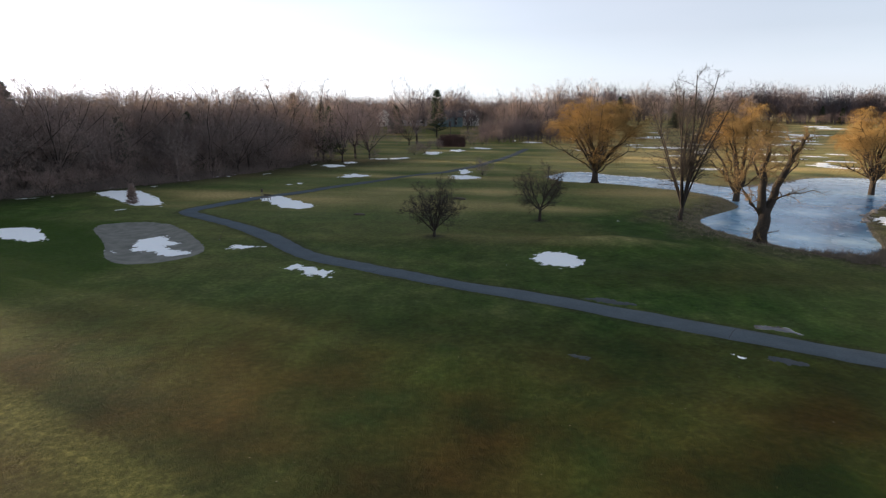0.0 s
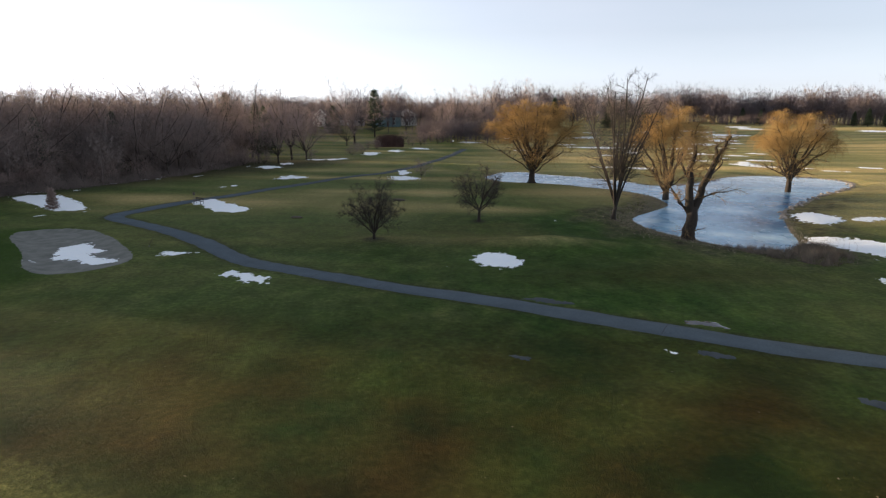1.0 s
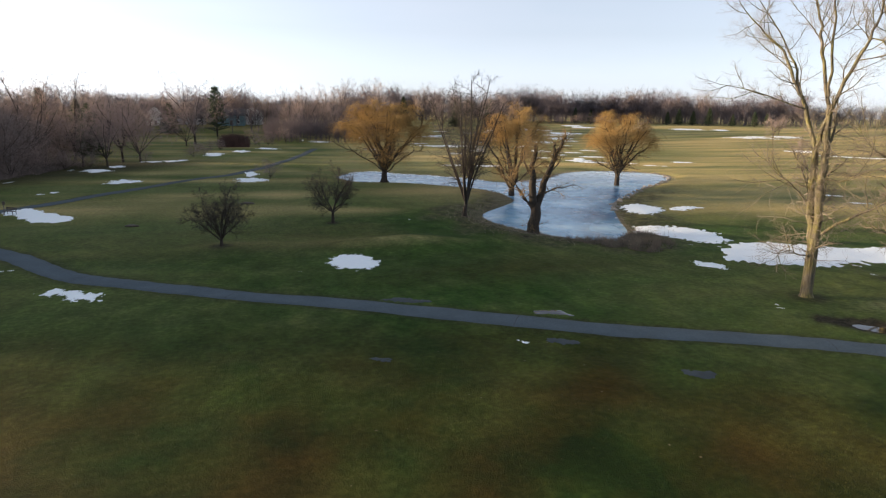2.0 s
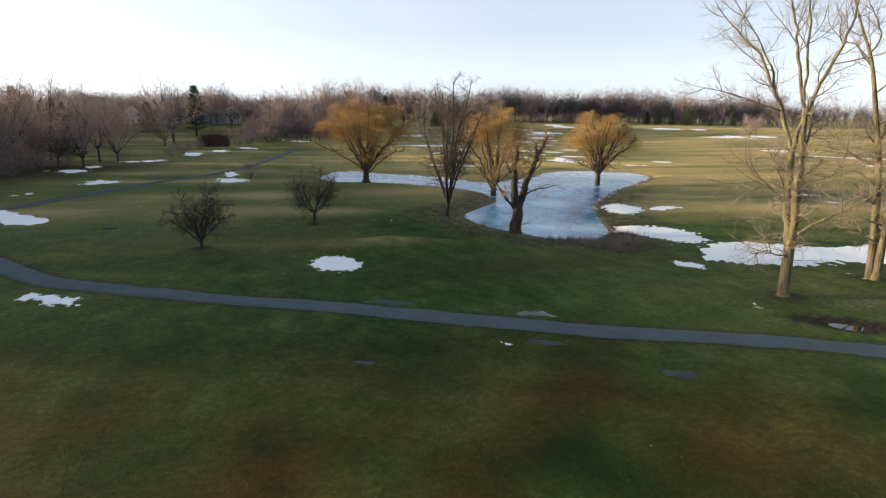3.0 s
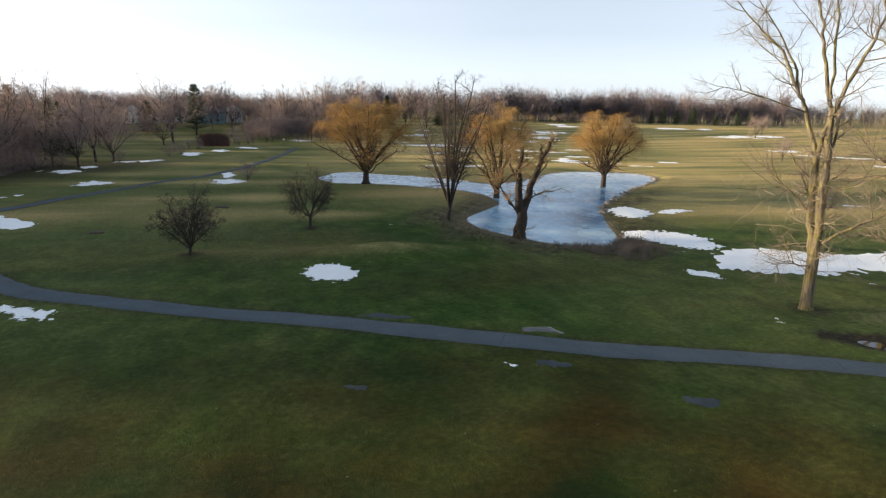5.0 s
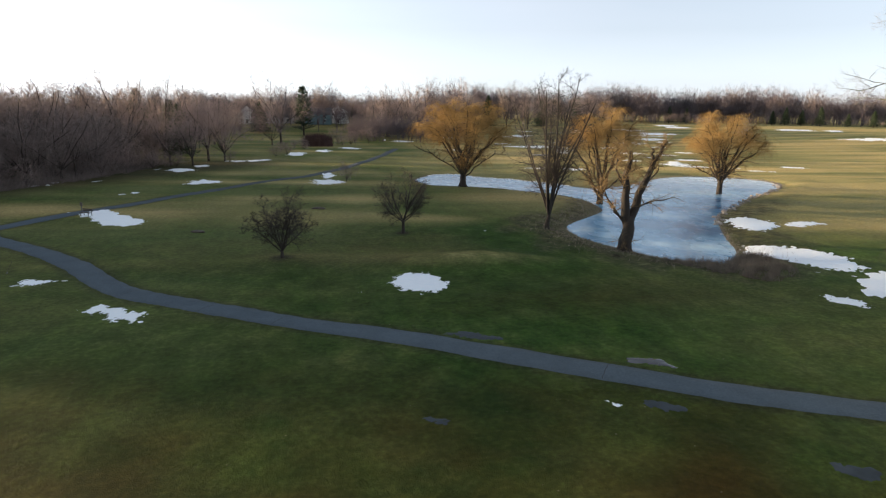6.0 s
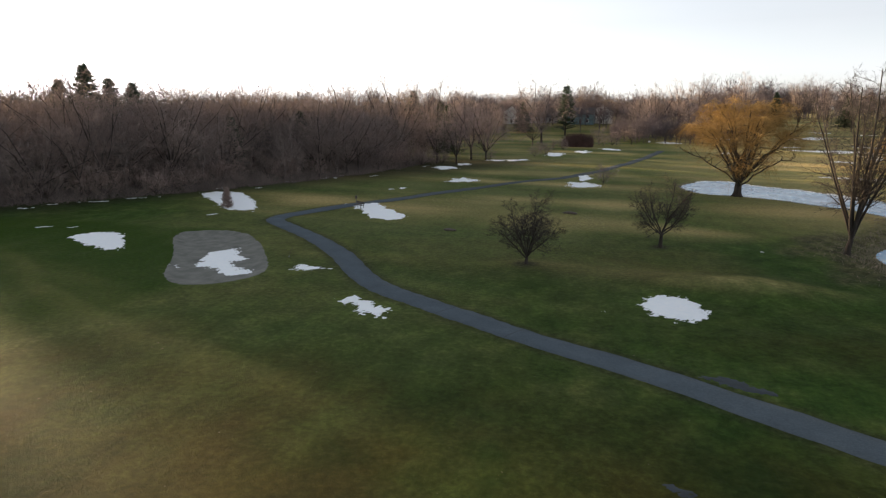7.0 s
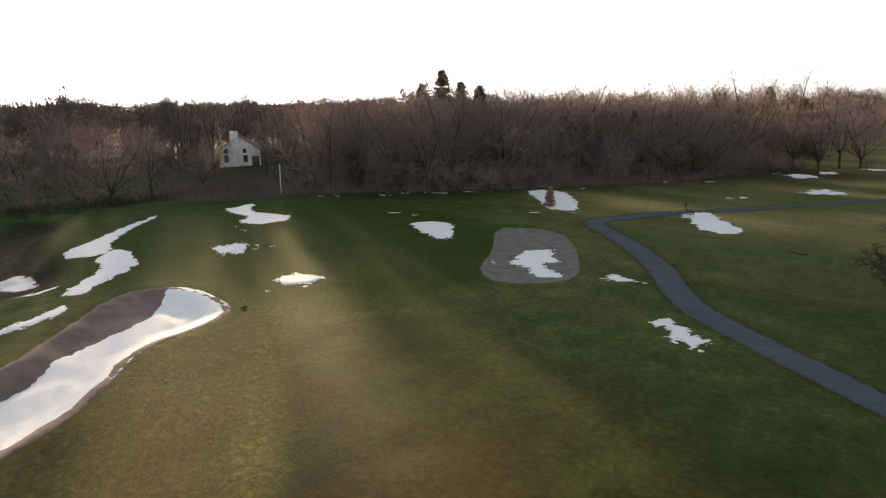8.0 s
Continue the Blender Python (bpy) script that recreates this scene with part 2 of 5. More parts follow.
TRAP_FLAT = smooth_loop([(-41.4, 60.7), (-40.2, 63.4), (-36.1, 64), (-31.4, 60.2), (-27.4, 54.9), (-25.1, 51), (-25.3, 48.5), (-27.1, 46.3), (-30, 45.9), (-32.8, 48.3), (-36, 53.5)], 4)
TRAP_LONG = smooth_loop([(-33, 9.5), (-36.2, 14.7), (-38.5, 16.9), (-41.2, 19.4), (-44, 21.9), (-45.9, 24.4), (-45.2, 26.8), (-42.3, 28.1), (-39.2, 28.3), (-37, 27.7),
                         (-35.4, 25.4), (-34.7, 22.8), (-33.4, 20.4), (-30.8, 18.2), (-28.2, 15.6), (-26.6, 12.5), (-27.5, 8.5), (-30.5, 7)], 4)
DITCH = smooth_loop([(-52, 10), (-53, 19), (-57, 22), (-63, 22.5), (-72, 24), (-79, 27), (-84, 26), (-76, 20), (-66, 17), (-60, 12), (-57, 6)], 4)
ROAD = smooth_loop([(75, -3), (56, 8.5), (35, 22), (27.5, 26), (18.3, 30.3), (5.5, 38.3), (-2.6, 42.2), (-6.2, 44.2), (-10.2, 46.4), (-13.7, 48.6), (-17.4, 52.4), (-22, 58.6), (-28, 64.7),
                    (-34, 69.7), (-36.6, 72.6), (-36.3, 76.6), (-32.8, 83.2), (-28.6, 90.6), (-25.4, 97), (-20.5, 106), (-13, 119), (-5.5, 130), (1.8, 150), (9, 176), (16, 210)], 10, closed=False)
ICE_LEVEL = -0.4


def ground_height(X, Y):
    X, Y = np.asarray(X, float), np.asarray(Y, float)
    near = np.exp(-((X / 400) ** 2 + (Y / 500) ** 2))
    h = (0.10 * ripple(X, Y, 22, 3) + 0.04 * ripple(X, Y, 7, 4) + 0.022 * ripple(X, Y, 3.0, 11)) * near
    h = h + 0.95 * np.exp(-(((X - 11.5) / 7.0) ** 2 + ((Y - 56.5) / 3.2) ** 2))
    # a muddy hollow beside the path
    h = h - 0.17 * np.exp(-((((X - 36.8) * 0.79 - (Y - 26.0) * 0.61) / 1.8) ** 2 + (((X - 36.8) * 0.61 + (Y - 26.0) * 0.79) / 0.85) ** 2)) * (1 + 0.35 * ripple(X, Y, 1.5, 28))
    # gently higher ground under the far houses
    h = h + np.maximum(4.5 * step(300, 350, Y) * step(150, 70, X) * step(-400, -200, X), 6.5 * step(250, 470, np.hypot(X, Y)) * step(10, 60, X) * step(0, 60, Y))
    # the land falls behind the green
    fall = step(0, 14, -(X + 78) * 0.82 + (Y - 62) * 0.15 - 3) * step(75, 55, Y)
    h = h - 0.9 * fall
    d = local_distance(X, Y, POND, 6)
    h = h * step(0, 5, d) - 0.35 * step(4.0, 0.4, d) - 0.9 * step(0.5, -1.5, d)
    d = local_distance(X, Y, TRAP_FLAT, 4)
    h = h - 0.22 * step(0.2, -1.4, d) + 0.10 * np.exp(-((d - 0.6) / 0.8) ** 2)
    d = local_distance(X, Y, TRAP_LONG, 4)
    h = h - 0.55 * step(0.2, -2.4, d) + 0.10 * np.exp(-((d - 0.7) / 1.2) ** 2)
    d = local_distance(X, Y, DITCH, 5)
    h = h - 1.0 * step(2.5, -2.0, d)
    return h


def H(x, y):
    return float(ground_height(np.array([x]), np.array([y]))[0])


def mesh_object(name, verts, faces, mat, parent=None, smooth=True):
    me = bpy.data.meshes.new(name)
    me.from_pydata(np.asarray(verts, float).tolist() if isinstance(verts, np.ndarray) else verts, [], faces.tolist() if isinstance(faces, np.ndarray) else faces)
    me.materials.append(mat)
    if smooth:
        me.shade_smooth()
    ob = new(name, me)
    if parent:
        ob.parent = parent
    return ob


def part(name, bm, mat, parent, label="", smooth=False):
    me = bpy.data.meshes.new(name)
    bm.to_mesh(me)
    bm.free()
    me.materials.append(mat)
    if smooth:
        me.shade_smooth()
    ob = new(name, me)
    ob.parent = parent
    return tagged(ob, label)


def grid_faces(nx, ny):
    i = np.arange(nx * ny).reshape(ny, nx)
    return np.stack([i[:-1, :-1], i[:-1, 1:], i[1:, 1:], i[1:, :-1]], -1).reshape(-1, 4)


def axis(lo, hi, cell, reach):
    mid = np.arange(lo, hi + cell / 2, cell)
    out, s = [], cell
    d = 0.0
    while d < reach:
        s *= 1.09
        d += s
        out.append(d)
    out = np.array(out)
    return np.concatenate([lo - out[::-1], mid, hi + out])


def build_ground():
    xs, ys = axis(-92, 92, 0.5, 3500), axis(4, 140, 0.5, 3500)
    X, Y = np.meshgrid(xs, ys)
    Z = ground_height(X, Y)
    ob = mesh_object("ground", np.stack([X, Y, Z], -1).reshape(-1, 3), grid_faces(len(xs), len(ys)), GRASS)
    d = local_distance(X, Y, POND, 12)
    near_bank = step(110, 80, Y) * step(-2, 1, d)
    litter = near_bank * step(9.5, 3.0, d + 2.2 * ripple(X, Y, 6, 8))
    straw = litter * (0.3 + 0.34 * ripple(X, Y, 1.6, 9)) + 0.4 * step(1.5, 0.3, d)
    wood = step(-11, 3, -(X + 62) * 0.83 + (Y - 85) * 0.55 * 0.9) * step(175, 150, Y) * step(50, 70, Y)
    soil_shade = 1.2 * step(1.15, 0.6, np.hypot(((X - 37) * 0.79 - (Y - 26.4) * 0.61) / 4.2, ((X - 37) * 0.61 + (Y - 26.4) * 0.79) / 1.7) + 0.16 * ripple(X, Y, 1.4, 27)) + wood * 0.75 + step(0.5, -0.5, d) + litter * (0.6 + 0.3 * ripple(X, Y, 2.6, 12)) + step(3, 0, local_distance(X, Y, DITCH, 5)) * 0.8
    soil_shade = np.maximum(soil_shade, np.maximum(step(1.5, 0.6, np.hypot(X + 4.75, Y - 59.5)), step(1.3, 0.5, np.hypot(X - 7.0, Y - 70.0))) * 0.8)
    soil_shade = np.maximum(soil_shade, np.maximum(step(2.0, 0.8, np.hypot(X - 38.2, Y - 32.7)), step(2.0, 0.8, np.hypot(X - 49.2, Y - 34.8))) * 0.7)
    mown = step(26, 20, np.hypot((X + 56) / 1.15, Y - 43) + 2 * ripple(X, Y, 9, 5))
    # tufted rough beside the long trap, and dry fairways with sunlit gold painted in
    side = (X + 16.5) * (30.1 - 19.6) - (Y - 19.6) * (-33.0 + 16.5)
    rough = step(0.3, -0.3, (side / 19.6) + 0.25 * ripple(X, Y, 2.5, 6)) * step(-40, -36, X) * step(33, 30, Y) * (0.3 + 0.45 * np.exp(-((side / 19.6 + 1.3) / 1.0) ** 2))
    # browner turf patches, with foreground shade painted in as darker colour
    dormant_shade = step(44, 18, Y + 0.12 * X + 3 * ripple(X, Y, 11, 24)) * step(-50, -20, X) * step(40, 14, X) * (0.84 + 0.2 * ripple(X, Y, 6, 25)) + 0.5 * np.exp(-(((X - 20) / 14) ** 2 + ((Y - 45) / 4) ** 2)) + 0.42 * np.exp(-(((X - 3) / 17) ** 2 + ((Y - 61) / 11) ** 2)) * (0.8 + 0.5 * ripple(X, Y, 8, 26))
    dry_lit_turf = step(72, 108, Y + 0.35 * X + 6 * ripple(X, Y, 40, 17)) * step(0, 38, X + 10 * ripple(X, Y, 60, 14))
    # left middle: dry streaks, plus glare painted in as lighter turf
    dry_lit_turf = np.maximum(dry_lit_turf, 0.64 * step(38, 90, Y + 5 * ripple(X, Y, 18, 15)) * step(22, 2, X + 6 * ripple(X, Y, 20, 18)) * step(-66, -40, X + 0.3 * (Y - 90)) * (0.75 + 0.4 * ripple(X, Y, 15, 16)))
    # paler golden crest on the mound, and a pale strip west of it
    dry_lit_turf = np.maximum(dry_lit_turf, 0.8 * np.exp(-(((X - 11.5) / 6.5) ** 2 + ((Y - 55.8) / 1.7) ** 2)) * (0.75 + 0.3 * ripple(X, Y, 2.5, 19)) + 0.35 * np.exp(-(((X + 3) / 6) ** 2 + ((Y - 60.5) / 2) ** 2)))
    straw = np.maximum(straw, 0.55 * np.exp(-(((X - 43) / 3.2) ** 2 + ((Y - 29.6) / 1.2) ** 2)))
    # extra brightness painted into the turf by the cottonwoods and at the left
    dry_lit_turf = np.maximum(dry_lit_turf, 0.13 * step(16, 30, X) * step(16, 26, Y) * step(64, 50, Y))
    dry_lit_turf = np.maximum(dry_lit_turf, 0.13 * step(2, -12, X) * step(26, 40, Y) * step(-60, -45, X))
    # dark band along the path edges, painted for the turf lip's shadow
    verge = np.full(X.shape, 99.0)
    for a in ROAD[(ROAD[:, 1] < 100) & (ROAD[:, 0] < 70)]:
        verge = np.minimum(verge, (X - a[0]) ** 2 + (Y - a[1]) ** 2)
    soil_shade = np.maximum(soil_shade, 0.55 * step(1.9, 1.2, np.sqrt(verge)))
    for key, values in (("straw", straw), ("soil_shade", soil_shade), ("mown", mown), ("rough", rough), ("dry_lit_turf", dry_lit_turf), ("dormant_shade", dormant_shade)):
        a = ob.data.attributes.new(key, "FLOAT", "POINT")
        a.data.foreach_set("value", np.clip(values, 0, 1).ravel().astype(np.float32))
    return tagged(ob, "dormant green and brown winter turf of a golf course", "ground", kind="structure")


build_ground()


def draped(name, loop, mat, cell, thick, slope, ragged=0.0, wave=2.0, seed=1, sink=0.03):
    """A sheet that lies on the ground inside a loop, thin at its ragged edge."""
    lo, hi = loop.min(0) - 2 * cell - ragged, loop.max(0) + 2 * cell + ragged
    xs, ys = np.arange(lo[0], hi[0], cell), np.arange(lo[1], hi[1], cell)
    X, Y = np.meshgrid(xs, ys)
    d = signed_distance(X, Y, loop)
    if ragged:
        d = d + ragged * (0.5 * ripple(X, Y, wave, seed) + 0.4 * ripple(X, Y, wave * 0.35, seed + 50) + 0.42 * ripple(X, Y, max(wave * 0.12, cell * 2.5), seed + 70))
    Z = ground_height(X, Y) + np.clip(-d * slope, -sink, thick * (1 + 0.25 * ripple(X, Y, 1.7, seed + 9)))
    F = grid_faces(len(xs), len(ys))
    keep = (d.ravel()[F] < 0).any(1)
    F = F[keep]
    used, inv = np.unique(F, return_inverse=True)
    V = np.stack([X, Y, Z], -1).reshape(-1, 3)[used]
    return mesh_object(name, V, inv.reshape(-1, 4), mat)


# ---- pond ----
def build_pond():
    lo, hi = POND.min(0) - 1, POND.max(0) + 1
    xs, ys = np.arange(lo[0], hi[0], 1.0), np.arange(lo[1], hi[1], 1.0)
    X, Y = np.meshgrid(xs, ys)
    F = grid_faces(len(xs), len(ys))
    keep = (signed_distance(X, Y, POND).ravel()[F] < 1.0).any(1)
    F = F[keep]
    used, inv = np.unique(F, return_inverse=True)
    V = np.stack([X, Y, np.full(X.shape, ICE_LEVEL)], -1).reshape(-1, 3)[used]
    ob = mesh_object("pond_ice", V, inv.reshape(-1, 4), ICE)
    # whiten the far ice where the sky's reflection is painted in
    white = step(98, 118, V[:, 1] + 5 * ripple(V[:, 0], V[:, 1], 9, 44)) * (0.3 + 0.4 * step(40, 50, V[:, 0]))
    ob.data.attributes.new("sky_sheen", "FLOAT", "POINT").data.foreach_set("value", np.clip(white, 0, 1).astype(np.float32))
    tagged(ob, "pale blue half-melted ice covering a golf course pond", "pond", kind="structure")


build_pond()

# ---- cart path ----
def build_path():
    tang = np.gradient(ROAD, axis=0)
    tang /= np.linalg.norm(tang, axis=1)[:, None]
    side = np.stack([tang[:, 1], -tang[:, 0]], -1)
    prof = [(-1.16, -0.06), (-1.04, 0.03), (-0.5, 0.05), (0, 0.058), (0.5, 0.05), (1.04, 0.03), (1.16, -0.06)]
    V = []
    for i, (c, s) in enumerate(zip(ROAD, side)):
        for k, (o, up) in enumerate(prof):
            w = 0.06 * math.sin(i * 1.7 + k) if abs(o) > 1 else 0
            q = c + s * (o + w)
            V.append((q[0], q[1], up))
    V = np.array(V)
    V[:, 2] += ground_height(V[:, 0], V[:, 1])
    ob = mesh_object("cart_path", V, grid_faces(len(prof), len(ROAD)), ASPHALT)
    mud = step(78, 112, V[:, 1]) * 0.35 + 0.25 * step(1.0, 1.1, np.tile([abs(o) for o, u in prof], len(ROAD)))
    ob.data.attributes.new("mud", "FLOAT", "POINT").data.foreach_set("value", np.clip(mud, 0, 1).astype(np.float32))
    tagged(ob, "narrow grey asphalt cart path bending across the turf", "path", kind="structure")
    seam = simple("dark_crack", (0.02, 0.022, 0.026), (0.045, 0.05, 0.058), 6.0, 0.95)
    for at in (24, 43, 61, 75, 92):
        c, t, sd = ROAD[at], tang[at], side[at]
        rs = random.Random(at)
        V = []
        for k in range(9):
            o = -1.03 + 2.06 * k / 8
            wig = rs.uniform(-0.04, 0.04)
            up = 0.0605 - 0.027 * o * o
            for w in (-0.022, 0.022):
                q = c + sd * o + t * (w + wig)
                V.append((q[0], q[1], H(q[0], q[1]) + up))
        mesh_object("crack", V, [(2 * k, 2 * k + 1, 2 * k + 3, 2 * k + 2) for k in range(8)], seam, ob)


build_path()

# ---- sand traps ----
tagged(draped("sand_trap", TRAP_FLAT, SAND, 0.25, 0.06, 0.4, 0.12, 1.5, 4, 0.08), "shallow rounded bunker of damp grey-brown sand", "sand trap", kind="structure")
tagged(draped("sand_trap", TRAP_LONG, SAND_RED, 0.25, 0.06, 0.4, 0.12, 1.5, 5, 0.08), "long deep bunker of reddish damp sand", "sand trap", kind="structure")


# ---- snow ----
IN_TRAP = "melting snow lying in a sand bunker"


def snow(points, ragged=0.35, wave=2.0, seed=1, cell=None, label="thin ragged patch of old melting snow on the turf", curve=True):
    loop = smooth_loop(points, 4) if curve else np.array(points, float)
    ext = max(loop.max(0) - loop.min(0))
    ob = draped("snow_patch", loop, SNOW, cell or min(max(ext / 60, 0.12), 0.6), 0.13 if label == IN_TRAP else 0.06, 0.14, ragged * 1.25, wave, seed, 0.05)
    return tagged(ob, label, "snow patch", group="melting snow patches")


def on_rise(x, y):
    """Where a sight line over the flat would meet the rising land beyond the fairways: x, y and the share of the way."""
    far = math.hypot(x, y)
    k = 1.0
    if far > 250 and x > 10:
        while k > 0.4 and 13.3 - H(x * k, y * k) < 13.3 * k:
            k -= 0.005
    return x * k, y * k, k


def snow_oval(x, y, half, depth, turn=None, seed=1, ragged=None):
    """An oval patch, long across the view from the first camera."""
    x, y, near = on_rise(x, y)
    half, depth = half * near, depth * near
    a = math.atan2(-x, y + 2) if turn is None else radians(turn)
    ang = np.linspace(0, 2 * math.pi, 12, endpoint=False)
    rng = np.random.RandomState(seed)
    k = 1 + rng.uniform(-0.5, 0.25, 12)
    if y > 110:
        depth = depth * (2.0 if x < 10 else 1.35)
    px, py = half * np.cos(ang) * k, depth * np.sin(ang) * k
    pts = np.stack([x + px * math.cos(a) - py * math.sin(a), y + px * math.sin(a) + py * math.cos(a)], -1)
    return snow(pts, ragged if ragged is not None else 0.4 * min(half, depth), max(1.0, min(half * 0.5, 4.0)), seed)


snow([(-32.5, 51.4), (-34, 55.5), (-32.3, 58.4), (-30.7, 56.3), (-28.8, 54.9), (-29.2, 53), (-26.8, 51.6), (-26, 50), (-27.9, 48.9), (-29.5, 50.4)], 0.5, 1.6, 2, 0.12, IN_TRAP)
snow([(-34.3, 50.9), (-33.6, 51.5), (-32.4, 49.9), (-32.8, 49.3)], 0.25, 1.0, 3, 0.1, IN_TRAP)
snow([(-45.2, 26.6), (-42.4, 28.2), (-39.2, 28.3), (-37, 27.6), (-35.5, 25), (-34.9, 22.5), (-33.4, 20.3), (-30.6, 17.9), (-28.6, 15.6), (-27.2, 12.6), (-28, 9), (-32, 9), (-33, 12.4),
      (-34.4, 15.1), (-36.9, 17.1), (-38.8, 19.8), (-41.4, 23.9)], 0.12, 2.5, 4, 0.15, IN_TRAP)
snow([(14.6, 126), (18.9, 134), (24.1, 133.9), (27.6, 129.1), (32.6, 125.8), (37.5, 121), (41.5, 115.7), (41, 115), (37, 120), (32.2, 124.6), (27, 128), (23.8, 132.4), (19.5, 132.2), (15.6, 125)], 0.5, 3, 23, 0.3, "ribbon of snow along the far bank of the pond")
snow([(4.6, 50.4), (5.3, 52.4), (7.2, 52.6), (8.4, 51), (8.6, 48.6), (7.1, 47.6), (5.2, 48.7)], 0.5, 1.2, 5, 0.08)
snow([(-15.9, 45), (-15.2, 46.2), (-13.6, 45.2), (-11.8, 44), (-12.3, 42.9), (-13.8, 43.5), (-14.6, 44.7)], 0.55, 1.2, 6, 0.08)
snow([(-23.4, 52.5), (-23.2, 53.6), (-22.4, 53.2), (-21, 52.9), (-22, 51.9)], 0.4, 1.0, 7, 0.08)
snow([(-31.5, 84), (-29.5, 87.3), (-26.7, 83.6), (-22.2, 78.6), (-23, 75.6), (-26.4, 76.8), (-28.6, 80.5)], 0.45, 2.2, 8)
snow([(-57.3, 87), (-57, 90), (-52.1, 89.6), (-43, 78.8), (-45.2, 76.1), (-50.5, 80.8)], 0.7, 1.6, 9)
snow([(49.9, 77.6), (53.3, 77.4), (53.1, 71.8), (49.1, 68.9), (47.9, 70.8)], 0.9, 2, 11)
snow([(54.7, 72.6), (58.3, 74.4), (60, 72.7), (55.2, 71)], 0.8, 2, 12)
snow([(41.7, 61.7), (45.4, 60.7), (48.3, 57.3), (46.7, 51.3), (43.8, 51.6), (41.6, 55.6), (40.6, 58.5)], 0.75, 2.2, 13)
snow([(42.6, 47.2), (46.1, 49.8), (50.1, 49.9), (53.9, 47), (58.4, 45.6), (67, 46), (76, 44), (74, 35), (65, 35), (57, 38.7), (52.4, 40.5), (48.8, 39.8), (46.8, 39.9), (42.8, 42.2), (40.8, 43.8)], 0.8, 2.0, 14,
     label="broad sheet of melting snow beneath bare trees")
snow([(36.5, 44.1), (38.2, 43.5), (38.5, 41.5), (37, 41.9)], 0.45, 1.2, 15)
snow([(-41.4, 33.7), (-42, 35.4), (-40.6, 36.4), (-39, 36.6), (-38.9, 34.8), (-40, 33.6)], 0.5, 1.4, 16, 0.1)
snow([(-75.3, 46.3), (-77, 51.2), (-71.9, 48.4), (-66, 50.1), (-63.2, 46.6), (-65.6, 43.5), (-68.9, 46)], 0.5, 2.2, 17)
snow([(-55.2, 35.4), (-55.6, 37.8), (-54.2, 38.2), (-52.2, 35.6)], 0.9, 1.3, 18, 0.12)
snow([(-50.4, 56.3), (-49.7, 59.2), (-46.8, 59.4), (-42.4, 54), (-43.8, 53.6)], 0.5, 1.8, 19)
snow([(-61.9, 24.2), (-67, 27.4), (-78, 39), (-67.6, 30.6), (-60.9, 27.4)], 0.35, 2, 20)
snow([(-49.2, 20.9), (-55.1, 25.3), (-58.6, 25.9), (-61.8, 28.3), (-59.9, 29.1), (-54.6, 28), (-50.5, 24), (-48.2, 22)], 0.35, 2, 21)
snow([(-43.6, 15.6), (-44.4, 18), (-46, 20), (-45, 20.2), (-43.4, 18.6), (-42.6, 15.6)], 0.35, 1.5, 22, 0.1)
for k, (sx, sy, sh, sd) in enumerate([
        (87, 151, 4.4, 2.2), (96, 147, 1.4, 0.9), (97, 139.6, 1.6, 1.0), (100, 138, 0.9, 0.8), (202, 434, 7, 6), (147, 295, 5, 4), (205, 197, 5, 2.4), (290, 535, 9, 8), (314, 600, 10, 9), (97, 171, 3.5, 2), (113, 201, 3.2, 2.4), (114, 149, 3.1, 2), (298, 328, 14, 8), (332, 333, 8, 7), (200, 194, 6, 3), (193, 165, 17, 2.4), (173, 129, 5, 2.5),
        (93, 81, 2.2, 0.8), (89, 72, 1.7, 0.9), (76, 53, 1.6, 2), (-2.4, 118, 2.7, 2.4), (-3, 128.5, 1.4, 2.6), (-24.4, 118, 2.4, 1.6), (-33, 138, 2.2, 2.5), (-31, 148, 1.4, 1.6), (-26, 160, 2.2, 1.2), (-22, 161.5, 1.6, 1.3), (-19.5, 164, 1.2, 1.0),
        (-14, 186, 2.8, 3), (-7, 198, 2.2, 2.6), (1, 212, 3.4, 2.2), (22, 256, 3.4, 5), (-31, 103, 0.7, 0.8), (-32.4, 101.5, 0.6, 0.6), (46, 299, 3.4, 4), (82, 311, 7, 4), (70, 227, 14, 5), (49, 144, 6.6, 2.2),
        (92, 198, 4.4, 3), (78, 168, 3.2, 1.4), (189, 369, 9, 6), (384, 501, 13, 9), (408, 490, 7, 8), (150, 300, 7, 4), (120, 260, 6, 4), (160, 420, 8, 6), (200, 460, 8, 6)]):
    snow_oval(sx, sy, sh, sd, seed=30 + k)
rng = random.Random(15)
for k in range(30):
    a, d = radians(rng.uniform(9, 29)), rng.uniform(175, 430)
    snow_oval(math.sin(a) * d, math.cos(a) * d, rng.uniform(0.008, 0.02) * d, rng.uniform(1.2, 2.8), seed=200 + k)
r = random.Random(16)
for sx, sy, sh, many in [(-39, 141, 1.4, 3), (-45, 118, 3.0, 6), (-48, 113, 2.4, 5), (-66.5, 77, 3.2, 7), (-70.5, 73.5, 2.6, 6), (-63, 82, 2.5, 5), (-72.5, 69, 2.2, 5), (-56, 62, 1.8, 3), (-46.5, 72, 0.9, 2), (-76, 64, 2.6, 6), (-57, 95, 2.4, 5), (-52, 106, 2.2, 4)]:
    for k in range(many):
        if k % 2:
            continue
        o = r.gauss(0, 0.6) * sh
        snow_oval(sx + 0.67 * o + r.gauss(0.5, 0.9), sy + 0.74 * o + r.gauss(-0.4, 0.9), r.uniform(0.2, 0.95), r.uniform(0.12, 0.3), turn=48, seed=r.randrange(900), ragged=0.16)
r = random.Random(18)
